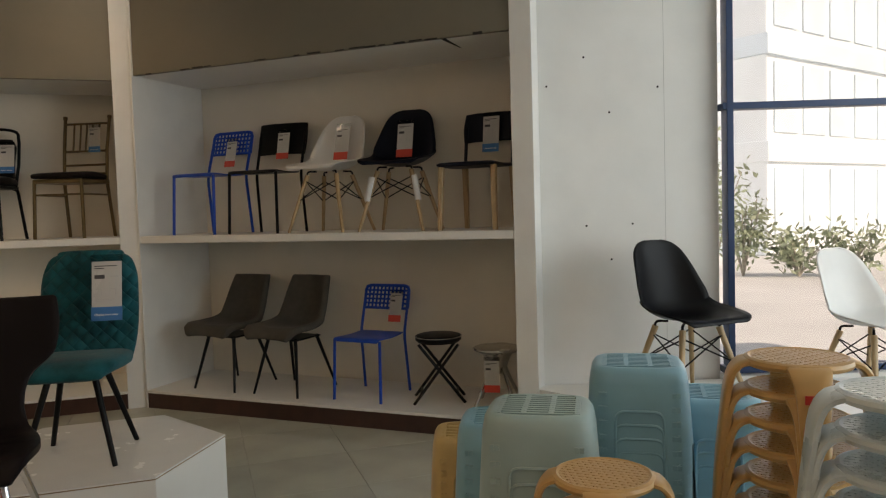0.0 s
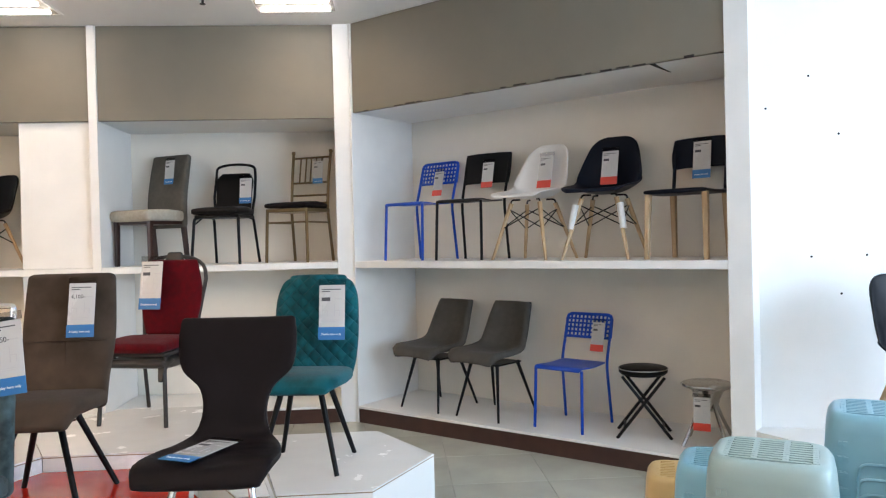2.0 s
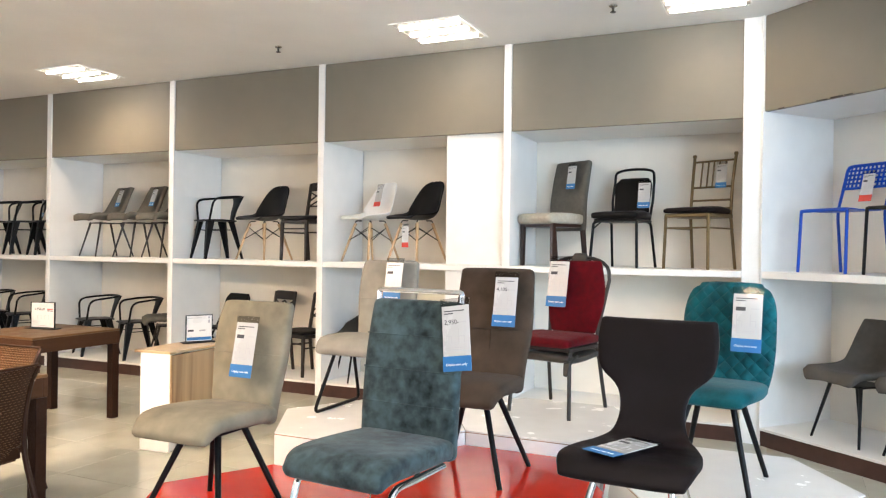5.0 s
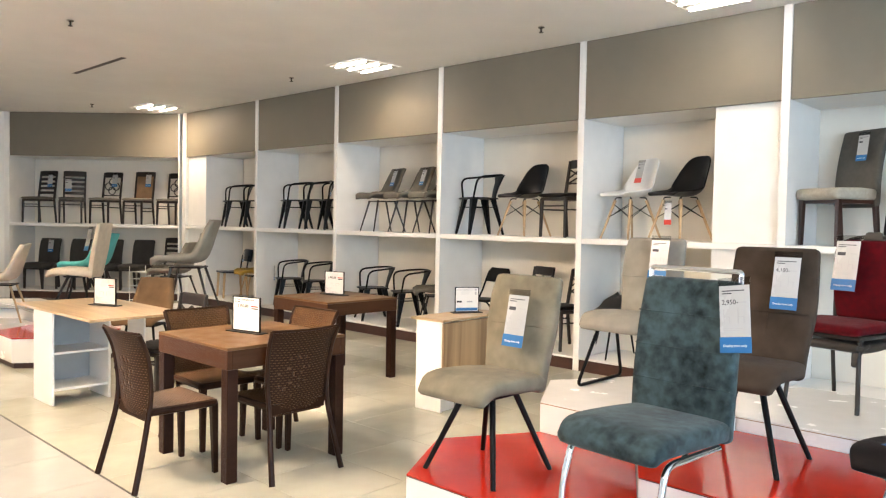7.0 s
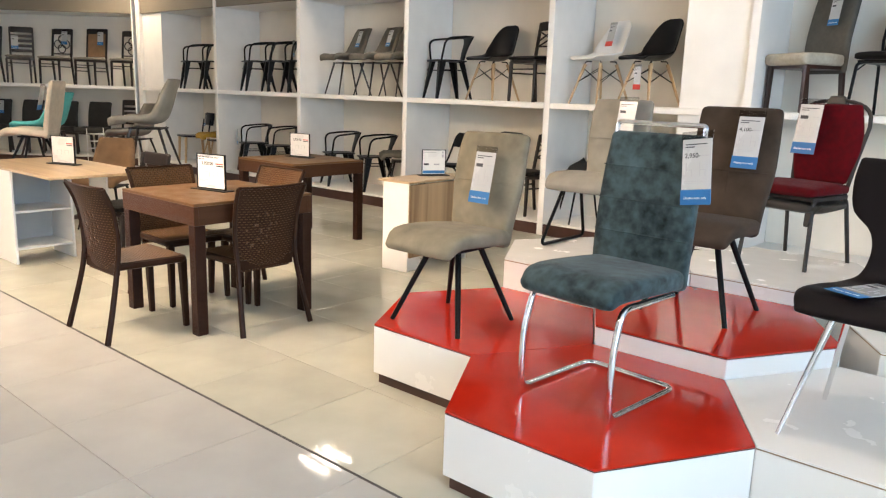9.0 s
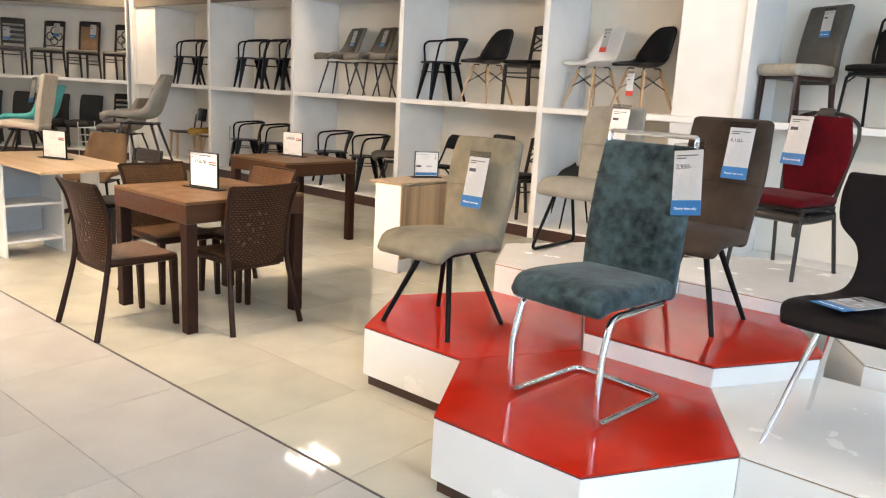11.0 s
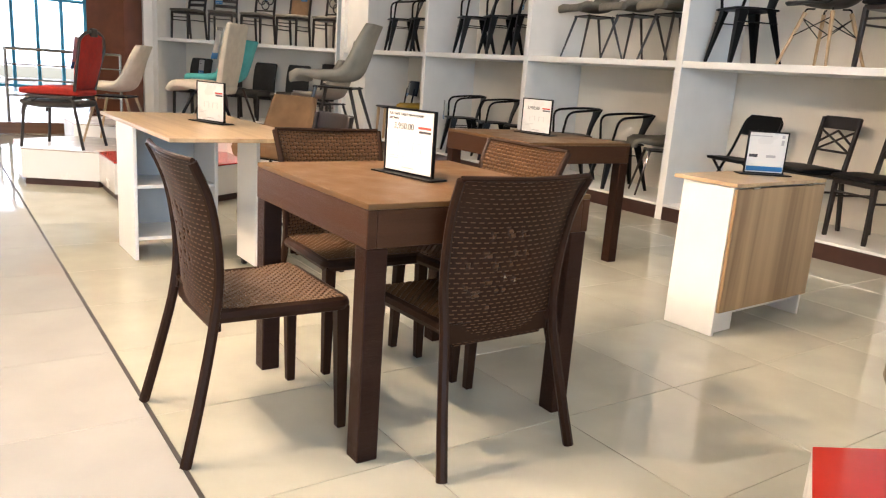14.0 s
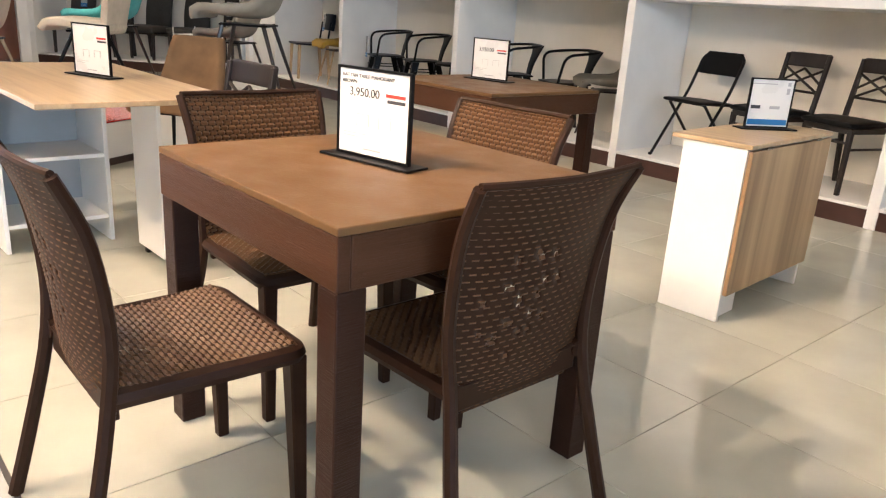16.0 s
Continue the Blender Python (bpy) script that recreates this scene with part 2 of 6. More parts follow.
bay_wall(Matrix(), [0.06, -2.0, -4.0, -6.0, -8.0, -10.0, CORN + 0.04], [0.16, 0.07, 0.07, 0.07, 0.07, 0.07, 0.12], DEEP, 0, 0, "display_shelf_wall",
         boxes=((-2.62, -2.037, 0.05), (-12.27, -11.65, 0.05)))
HD_R = HD + 0.035
WING_R = frame_at(0.13, -0.03, ANG_R)
bay_wall(WING_R, [-0.012, 3.12], [0.02, 0.14], 0.8, 0, 0, "display_shelf_wing", hd=HD_R)
WING_L = frame_at(-14.86, -2.16, math.atan2(2.18, 2.46))
bay_wall(WING_L, [0.04, 3.20], [0.10, 0.02], 0.8, 0, 0, "display_shelf_wing")

# ---- window side: white wall, ledge, blue framed glazing ----
M_BLUE = mat("blue_window_frame", (0.007, 0.035, 0.11), 0.35, vary=0.08)
M_BLUE2 = mat("bright_blue_mullion", (0.05, 0.42, 0.62), 0.4, vary=0.06)
M_GLASS = bpy.data.materials.new("window_glass")
M_GLASS.use_nodes = True
_b = M_GLASS.node_tree.nodes["Principled BSDF"]
_b.inputs["Transmission Weight"].default_value, _b.inputs["Roughness"].default_value, _b.inputs["IOR"].default_value = 1.0, 0.0, 1.02
M_COLUMN = mat("red_brown_panel", (0.25, 0.08, 0.035), 0.35, vary=0.12, scale=5)
bm = prism([(2.56, -2.1), (2.62, -2.0), (4.1, -2.45), (5.595, -2.98), (5.595, -3.67), (3.9, -3.1), (2.8, -2.6)], 0.0, 0.35)
structure("window_ledge", bm, M_WHITE, "low white display ledge below the window")

# ---- hexagonal platforms ----
HS = 0.612


def hexa(cx, cy, z, top_mat, nm, label):
    root = tagged(empty(nm, pose(cx, cy, 0)), label, "display platform", "hexagonal platforms")
    pts = [(HS * 0.998 * math.cos(radians(60 * k)), HS * 0.998 * math.sin(radians(60 * k))) for k in range(6)]
    part("plinth", prism([(x * 0.955, y * 0.955) for x, y in pts], 0, 0.055), M_PLINTH, root, "dark recessed plinth")
    part("body", prism(pts, 0.055, z - 0.0125, 0.002), M_PLATW, root)
    part("edge_band", prism([(x * 0.9985, y * 0.9985) for x, y in pts], z - 0.0122, z - 0.0078), M_PLINTH if top_mat is M_RED else M_MDF, root, "dark edge line below the top")
    part("top", prism(pts, z - 0.0075, z, 0.0015), top_mat, root, "glossy red top panel" if top_mat is M_RED else "")
    return root


HA, HB, HC = (-1.03, -4.07), (-1.95, -3.54), (-1.03, -3.01)
hexa(*HA, 0.305, M_RED, "hexagonal_platform", "low white hexagonal platform with glossy red top")
hexa(*HB, 0.305, M_RED, "hexagonal_platform", "low white hexagonal platform with glossy red top")
hexa(*HC, 0.40, M_RED, "hexagonal_platform", "raised white hexagonal platform with glossy red top")
hexa(-1.03, -1.95, 0.48, M_PLATW, "hexagonal_platform", "tall white hexagonal platform")
hexa(-1.95, -2.48, 0.48, M_PLATW, "hexagonal_platform", "tall white hexagonal platform")
hexa(-0.112, -3.54, 0.305, M_PLATW, "hexagonal_platform", "low white hexagonal platform")
hexa(0.03, -2.45, 0.40, M_PLATW, "hexagonal_platform", "white hexagonal platform under a teal chair")

# ---- furniture materials ----
def fabric(name, color, vary=0.12, scale=26, sheen=0.12, rough=0.85, bump=0.25, bscale=400):
    m = mat(name, color, rough, vary=vary, scale=scale, bump=bump, bscale=bscale, spec=0.08)
    m.node_tree.nodes["Principled BSDF"].inputs["Sheen Weight"].default_value = sheen * 0.4
    return m


F_BEIGE = fabric("beige_suede", (0.235, 0.205, 0.145), 0.2, 9, 0.1)
F_LGREY = fabric("light_grey_suede", (0.27, 0.25, 0.21), 0.12, 9, 0.1)
F_DTEAL = fabric("mottled_slate_velvet", (0.046, 0.07, 0.073), 0.45, 24, 0.3)
F_BROWN = fabric("brown_suede", (0.065, 0.045, 0.032), 0.25, 9, 0.1)
F_TEAL = fabric("teal_velvet", (0.003, 0.085, 0.1), 0.3, 14, 0.25, 0.6)
F_AQUA = fabric("aqua_fabric", (0.1, 0.42, 0.40), 0.1)
F_GREY = fabric("warm_grey_fabric", (0.085, 0.078, 0.068), 0.12, 20, 0.1)
F_MGREY = fabric("mid_grey_fabric", (0.13, 0.12, 0.1), 0.12, 20, 0.1)
F_PGREY = fabric("parsons_grey_linen", (0.1, 0.092, 0.078), 0.1, 30, 0.1)
F_PSEAT = fabric("parsons_pale_seat", (0.38, 0.35, 0.29), 0.1, 30)
F_DGREY = fabric("charcoal_fabric", (0.05, 0.048, 0.045), 0.1, 30, 0.1)
F_RED = fabric("crimson_banquet_fabric", (0.095, 0.003, 0.006), 0.2, 30, 0.1)
F_REDB = fabric("bright_red_fabric", (0.33, 0.03, 0.02), 0.15, 30)
F_CREAM = fabric("cream_fabric", (0.55, 0.49, 0.38), 0.08, 14)
F_LEATH = mat("dark_brown_leatherette", (0.008, 0.0055, 0.006), 0.5, vary=0.15, scale=10, bump=0.15, bscale=220, spec=0.1)
F_BLKPAD = mat("black_vinyl", (0.006, 0.0055, 0.0055), 0.5, vary=0.1, bump=0.1, bscale=200, spec=0.12)
M_BLACK = mat("black_powder_coat", (0.005, 0.005, 0.0055), 0.4, vary=0.1, spec=0.15)
M_BLKGREY = mat("grey_powder_coat", (0.035, 0.03, 0.026), 0.4, vary=0.1, spec=0.35)
M_BLUEMET = mat("cobalt_blue_steel", (0.003, 0.06, 0.43), 0.35, vary=0.06, spec=0.25)
M_CHROME = mat("chrome", (0.75, 0.75, 0.76), 0.14, metal=1.0, vary=0.03)
M_STEEL = mat("brushed_steel", (0.5, 0.49, 0.46), 0.25, metal=1.0, vary=0.06)
M_BRASSY = mat("bronze_tube", (0.17, 0.12, 0.055), 0.35, metal=0.6, vary=0.1)
P_BLACK = mat("black_shell_plastic", (0.005, 0.005, 0.006), 0.4, vary=0.06, spec=0.16)
P_WHITE = mat("white_shell_plastic", (0.74, 0.73, 0.71), 0.38, vary=0.03)
P_NAVY = mat("navy_black_plastic", (0.004, 0.006, 0.014), 0.4, vary=0.06, spec=0.16)
W_BEECH = wood("pale_beech", (0.38, 0.25, 0.13), (0.52, 0.37, 0.21), 0.45, 6)
W_DARK = wood("espresso_wood", (0.006, 0.0035, 0.003), (0.016, 0.009, 0.006), 0.4, 5)
W_MAHOG = wood("dark_red_wood", (0.018, 0.006, 0.004), (0.04, 0.015, 0.009), 0.35, 5)
W_OAK = wood("light_oak_top", (0.36, 0.25, 0.14), (0.50, 0.37, 0.22), 0.35, 3, axis=0)
W_ZEBRA = wood("striped_oak_panel", (0.17, 0.095, 0.042), (0.42, 0.28, 0.15), 0.4, 1.1, axis=2)
M_PAPER = mat("white_card", (0.78, 0.78, 0.76), 0.5, vary=0.03)
M_INK = mat("dark_ink", (0.04, 0.04, 0.045), 0.6)
M_GREYINK = mat("pale_ink", (0.38, 0.38, 0.38), 0.6)
M_TAGBLUE = mat("tag_blue", (0.012, 0.14, 0.36), 0.45, vary=0.05)
M_TAGRED = mat("tag_red", (0.6, 0.05, 0.03), 0.45, vary=0.05)
M_SLEEVE = mat("clear_sleeve", (0.6, 0.6, 0.6), 0.06, vary=0.02)
_s = M_SLEEVE.node_tree.nodes["Principled BSDF"]
_s.inputs["Transmission Weight"].default_value, _s.inputs["IOR"].default_value = 1.0, 1.15
M_SCREEN = mat("white_price_sheet", (0.66, 0.655, 0.63), 0.3, vary=0.02)


R_BACK = mat("wicker_strand", (0.10, 0.048, 0.019), 0.45, vary=0.12, scale=14, bump=0.1, bscale=200, spec=0.22)
R_SEAT = mat("wicker_seat_strand", (0.10, 0.052, 0.023), 0.42, vary=0.12, scale=14, bump=0.1, bscale=200, spec=0.3)
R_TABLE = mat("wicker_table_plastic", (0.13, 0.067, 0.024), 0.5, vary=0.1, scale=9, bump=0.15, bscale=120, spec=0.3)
R_LEG = mat("brown_chair_plastic", (0.028, 0.013, 0.0075), 0.45, vary=0.1, spec=0.1)


# ---- soft and lofted shapes ----
def spline(keys, n):
    """n points along a smooth curve through the keys (tuples of any length)."""
    K = [Vector(k) for k in keys]
    out = []
    m = len(K) - 1
    for i in range(n):
        f = i / (n - 1) * m
        j = min(int(f), m - 1)
        t = f - j
        p0, p1, p2, p3 = K[max(j - 1, 0)], K[j], K[j + 1], K[min(j + 2, m)]
        out.append(0.5 * (2 * p1 + (p2 - p0) * t + (2 * p0 - 5 * p1 + 4 * p2 - p3) * t * t + (3 * p1 - p0 - 3 * p2 + p3) * t ** 3))
    return out


def slab(keys, n=18, sides=20, square=0.32, cup=0.0, ends=0.5):
    """A padded, bent slab.  keys: (y, z, width, thickness) along its length; cup lifts its long edges."""
    yz = spline([(k[0], k[1], k[2]) for k in keys], n)
    th = spline([(k[3], 0, 0) for k in keys], n)
    rings = []
    for i in range(n):
        a, b = yz[max(i - 1, 0)], yz[min(i + 1, n - 1)]
        d = Vector((0, b.x - a.x, b.y - a.y)).normalized()
        nn = Vector((0, -d.z, d.y))
        rings.append((Vector((0, yz[i].x, yz[i].y)), d, nn, yz[i].z, th[i].x))
    full = []
    c, d, nn, w, t = rings[0]
    r = t * ends
    for q in (1.0, 0.72, 0.38):
        k = max(0.12, math.sqrt(1 - q * q))
        full.append((c - d * r * q, nn, w - 2 * r * (1 - k), t * k))
    for c, d, nn, w, t in rings:
        full.append((c, nn, w, t))
    c, d, nn, w, t = rings[-1]
    r = t * ends
    for q in (0.38, 0.72, 1.0):
        k = max(0.12, math.sqrt(1 - q * q))
        full.append((c + d * r * q, nn, w - 2 * r * (1 - k), t * k))
    bm = bmesh.new()
    R = []
    for c, nn, w, t in full:
        ring = []
        for j in range(sides):
            a = 2 * math.pi * (j + 0.5) / sides
            ca, sa = math.cos(a), math.sin(a)
            x = w / 2 * math.copysign(abs(ca) ** square, ca)
            h = t / 2 * math.copysign(abs(sa) ** (square + 0.15), sa)
            ring.append(bm.verts.new(c + Vector((x, 0, 0)) + nn * (h + cup * (2 * x / max(w, 1e-4)) ** 2)))
        R.append(ring)
    for A, B in zip(R, R[1:]):
        for j in range(sides):
            bm.faces.new((A[j], A[(j + 1) % sides], B[(j + 1) % sides], B[j]))
    bm.faces.new(R[0][::-1])
    bm.faces.new(R[-1])
    return bm


def shell(keys, n=18, m=11, thick=0.006):
    """A thin moulded shell.  keys: (y, z, half width, edge lift) along the profile from the seat's front edge to the back's top."""
    prof = spline([(k[0], k[1], k[2]) for k in keys], n)
    lf = spline([(k[3], 0, 0) for k in keys], n)
    rows = []
    for i in range(n):
        a, b = prof[max(i - 1, 0)], prof[min(i + 1, n - 1)]
        d = Vector((0, b.x - a.x, b.y - a.y)).normalized()
        nn = Vector((0, -d.z, d.y))
        row = []
        for j in range(m):
            u = 2 * j / (m - 1) - 1
            k = abs(u)
            row.append(Vector((u * prof[i].z, prof[i].x, prof[i].y)) + nn * lf[i].x * k ** 2.4)
        rows.append(row)
    return sheet(rows, thick)


def square_leg(a, b, s1, s2=None):
    """A tapered square post from a (top) to b (foot)."""
    s2 = s2 or s1
    bm = bmesh.new()
    vs = [bm.verts.new((p[0] + sx * s / 2, p[1] + sy * s / 2, p[2])) for p, s in ((a, s1), (b, s2)) for sx, sy in ((-1, -1), (1, -1), (1, 1), (-1, 1))]
    for q in ((3, 2, 1, 0), (4, 5, 6, 7), (0, 1, 5, 4), (1, 2, 6, 5), (2, 3, 7, 6), (3, 0, 4, 7)):
        bm.faces.new([vs[i] for i in q])
    bmesh.ops.bevel(bm, geom=bm.edges[:], offset=min(s1, s2) * 0.12, segments=1, affect="EDGES")
    return bm


def thing(name, label, category, group=""):
    return tagged(empty(name), label, category, group)


# ---- chairs; each faces -y, stands on z = 0 ----
def shell_chair(plastic, label, legs=W_BEECH):
    r = thing("shell_chair", label, "chair", "moulded shell chairs")
    part("shell", shell([(-0.235, 0.435, 0.17, 0.0), (-0.215, 0.452, 0.215, 0.01), (-0.1, 0.438, 0.235, 0.045), (0.05, 0.43, 0.235, 0.075), (0.15, 0.46, 0.23, 0.1), (0.2, 0.55, 0.225, 0.1),
                         (0.225, 0.66, 0.2, 0.07), (0.25, 0.765, 0.165, 0.035), (0.262, 0.82, 0.115, 0.015), (0.265, 0.838, 0.06, 0.01)], 32, 17, 0.008), plastic, r, smooth="all")
    for sx in (-1, 1):
        for y0, y1 in ((-0.1, -0.2), (0.1, 0.21)):
            part("leg", tube([(sx * 0.12, y0, 0.4), (sx * 0.225, y1, 0.0)], 0.017, 10, 0.011), legs, r, "tapered pale beech leg", smooth=True)
            part("bracket", tube(bend([(sx * 0.07, y0 * 0.6, 0.425), (sx * 0.12, y0, 0.425), (sx * 0.125, y0 * 1.05, 0.37)], 0.02), 0.007, 6), M_BLACK, r, "black steel bracket", smooth=True)
    for a, b in (((-0.13, -0.115, 0.36), (0.17, -0.15, 0.22)), ((0.13, -0.115, 0.36), (-0.17, -0.15, 0.22)), ((-0.13, 0.115, 0.36), (0.17, 0.15, 0.22)), ((0.13, 0.115, 0.36), (-0.17, 0.15, 0.22)),
                 ((-0.13, -0.115, 0.36), (-0.17, 0.15, 0.22)), ((-0.13, 0.115, 0.36), (-0.17, -0.15, 0.22)), ((0.13, -0.115, 0.36), (0.17, 0.15, 0.22)), ((0.13, 0.115, 0.36), (0.17, -0.15, 0.22))):
        part("strut", tube([a, b], 0.0042, 5), M_BLACK, r, smooth=True)
    return r


def bar_frame(r, m, w=0.38, rad=0.011, top=0.0, name="frame", depth=0.36, seat=0.44, rake=0.1):
    """Two side loops of a four-legged tube chair."""
    for sx in (-1, 1):
        x = sx * w / 2
        part("front_leg", tube([(x, -depth / 2, seat), (x * 1.04, -depth / 2 - 0.02, 0)], rad, 8), m, r, smooth=True)
        part("back_leg", tube(bend([(x * 1.04, depth / 2 + 0.05, 0), (x, depth / 2, seat), (x, depth / 2 + rake, top)], 0.06), rad, 8), m, r, smooth=True)


def perforated_chair(m, label, holes=True):
    r = thing("metal_chair", label, "chair", "steel stacking chairs")
    bar_frame(r, m, 0.38, 0.011, 0.76)
    part("seat", slab([(-0.2, 0.435, 0.37, 0.012), (-0.17, 0.45, 0.39, 0.014), (0.0, 0.442, 0.39, 0.014), (0.17, 0.45, 0.37, 0.014)], 10), m, r, smooth=True)
    if holes:
        bm = bmesh.new()
        bw, z0, z1 = 0.37, 0.625, 0.785
        for i in range(6):
            z = z0 + (z1 - z0) * i / 5
            y = 0.18 + (z - 0.44) * 0.30
            box(bm, -bw / 2, bw / 2, y - 0.003, y + 0.003, z - 0.007, z + 0.007)
        for j in range(12):
            x = -bw / 2 + bw * j / 11
            vs, fs = box(bm, x - 0.0075, x + 0.0075, 0, 0.006, z0, z1)
            for v in vs:
                v.co.y += 0.177 + (v.co.z - 0.44) * 0.30
        part("backrest", bm, m, r, "punched steel backrest")
        part("top_rail", tube(bend([(-0.19, 0.19 + 0.055, 0.62), (-0.19, 0.285, 0.79), (0.19, 0.285, 0.79), (0.19, 0.245, 0.62)], 0.05), 0.012, 8), m, r, smooth=True)
        part("lower_rail", tube([(-0.19, 0.234, 0.62), (0.19, 0.234, 0.62)], 0.009, 8), m, r, smooth=True)
    else:
        part("backrest", slab([(0.225, 0.6, 0.40, 0.014), (0.25, 0.7, 0.42, 0.014), (0.285, 0.83, 0.41, 0.014)], 8, cup=-0.02), P_BLACK, r, "black plastic back panel", smooth=True)
    return r


def block_chair():
    r = thing("wood_leg_chair", "black plastic chair with natural wooden front legs", "chair")
    part("seat", slab([(-0.21, 0.44, 0.42, 0.03), (0.0, 0.435, 0.43, 0.03), (0.2, 0.445, 0.41, 0.03)], 8), P_NAVY, r, smooth=True)
    for sx in (-1, 1):
        part("leg", square_leg((sx * 0.19, -0.18, 0.43), (sx * 0.2, -0.2, 0), 0.038, 0.03), W_BEECH, r, "pale wooden leg")
        part("leg", square_leg((sx * 0.18, 0.19, 0.43), (sx * 0.19, 0.22, 0), 0.038, 0.03), W_BEECH, r, "pale wooden leg")
        part("post", tube([(sx * 0.18, 0.19, 0.43), (sx * 0.18, 0.24, 0.72)], 0.013, 8), P_NAVY, r, smooth=True)
    part("backrest", slab([(0.235, 0.63, 0.43, 0.02), (0.25, 0.72, 0.45, 0.02), (0.265, 0.82, 0.42, 0.02)], 8, cup=-0.035), P_NAVY, r, smooth=True)
    return r


def bucket_chair(fab, legm, label, wide=0.24):
    """Upholstered bucket: one padded shell on four splayed legs."""
    r = thing("upholstered_chair", label, "chair", "upholstered bucket chairs")
    part("shell", shell([(-0.26, 0.44, 0.19, 0.0), (-0.24, 0.47, wide, 0.015), (-0.1, 0.455, wide + 0.005, 0.035), (0.06, 0.45, wide, 0.06), (0.16, 0.49, wide - 0.01, 0.08), (0.215, 0.6, wide - 0.02, 0.07),
                         (0.255, 0.74, wide - 0.04, 0.045), (0.29, 0.85, wide - 0.065, 0.02), (0.295, 0.868, wide - 0.09, 0.015)], 24, 13, 0.046), fab, r, smooth="all")
    part("under_frame", rbox(-0.15, 0.15, -0.15, 0.15, 0.405, 0.418, 0.004), M_BLACK, r)
    for sx in (-1, 1):
        part("leg", tube([(sx * 0.13, -0.13, 0.42), (sx * 0.21, -0.23, 0)], 0.014, 8, 0.009), legm, r, smooth=True)
        part("leg", tube([(sx * 0.13, 0.12, 0.42), (sx * 0.21, 0.25, 0)], 0.014, 8, 0.009), legm, r, smooth=True)
    return r


def round_stool():
    r = thing("folding_stool", "round black folding stool with padded seat", "stool")
    part("seat", loft_disc(0.165, 0.42, 0.475), F_BLKPAD, r, smooth=True)
    part("piping", tube([(0.166 * math.cos(a * math.pi / 12), 0.166 * math.sin(a * math.pi / 12), 0.462) for a in range(24)], 0.004, 6, closed=True), M_STEEL, r, smooth=True)
    for sx in (-1, 1):
        part("leg", tube([(sx * 0.13, -0.14, 0.42), (sx * 0.13, 0.18, 0.0)], 0.011, 8), M_BLACK, r, smooth=True)
        part("leg", tube([(sx * 0.11, 0.14, 0.42), (sx * 0.11, -0.18, 0.0)], 0.011, 8), M_BLACK, r, smooth=True)
    for y in (0.13, -0.13):
        part("crossbar", tube([(-0.13, y, 0.06), (0.13, y, 0.06)], 0.009, 8), M_BLACK, r, smooth=True)
    return r


def loft_disc(rad, z0, z1, n=28, edge=0.018):
    bm = bmesh.new()
    rings = []
    for rr, z in ((rad - edge, z0), (rad, z0 + edge), (rad, z1 - edge), (rad - edge * 0.4, z1 - edge * 0.3), (rad - edge * 1.4, z1)):
        rings.append([bm.verts.new((rr * math.cos(2 * math.pi * k / n), rr * math.sin(2 * math.pi * k / n), z)) for k in range(n)])
    for A, B in zip(rings, rings[1:]):
        for j in range(n):
            bm.faces.new((A[j], A[(j + 1) % n], B[(j + 1) % n], B[j]))
    bm.faces.new(rings[0][::-1])
    bm.faces.new(rings[-1])
    return bm


def chrome_stool():
    r = thing("chrome_stool", "round chrome stool with flared column", "stool")
    part("seat", loft_disc(0.17, 0.375, 0.405), M_STEEL, r, smooth=True)
    part("column", tube([(0, 0, 0.375), (0, 0, 0.34), (0, 0, 0.28), (0, 0, 0.22)], 0.12, 18, 0.05), M_STEEL, r, smooth=True)
    for k in range(4):
        a = radians(45 + 90 * k)
        part("leg", tube(bend([(0.05 * math.cos(a), 0.05 * math.sin(a), 0.3), (0.09 * math.cos(a), 0.09 * math.sin(a), 0.2), (0.2 * math.cos(a), 0.2 * math.sin(a), 0)], 0.06), 0.012, 8), M_STEEL, r, smooth=True)
    return r


def parsons_chair(fab, seatfab, legs, label, high=0.98):
    r = thing("parsons_chair", label, "chair", "upholstered dining chairs")
    part("backrest", slab([(0.19, 0.36, 0.43, 0.07), (0.2, 0.6, 0.43, 0.065), (0.235, 0.8, 0.43, 0.06), (0.27, high - 0.02, 0.42, 0.055)], 12, square=0.2), fab, r, smooth=True)
    part("seat", slab([(-0.22, 0.43, 0.45, 0.1), (0.0, 0.435, 0.45, 0.105), (0.155, 0.43, 0.43, 0.1)], 8, square=0.22), seatfab, r, smooth=True)
    part("apron", rbox(-0.2, 0.2, -0.2, 0.18, 0.355, 0.385, 0.004), legs, r)
    for sx in (-1, 1):
        part("leg", square_leg((sx * 0.19, -0.2, 0.385), (sx * 0.19, -0.205, 0), 0.042, 0.034), legs, r)
        part("leg", square_leg((sx * 0.185, 0.19, 0.385), (sx * 0.185, 0.235, 0), 0.042, 0.034), legs, r)
    return r


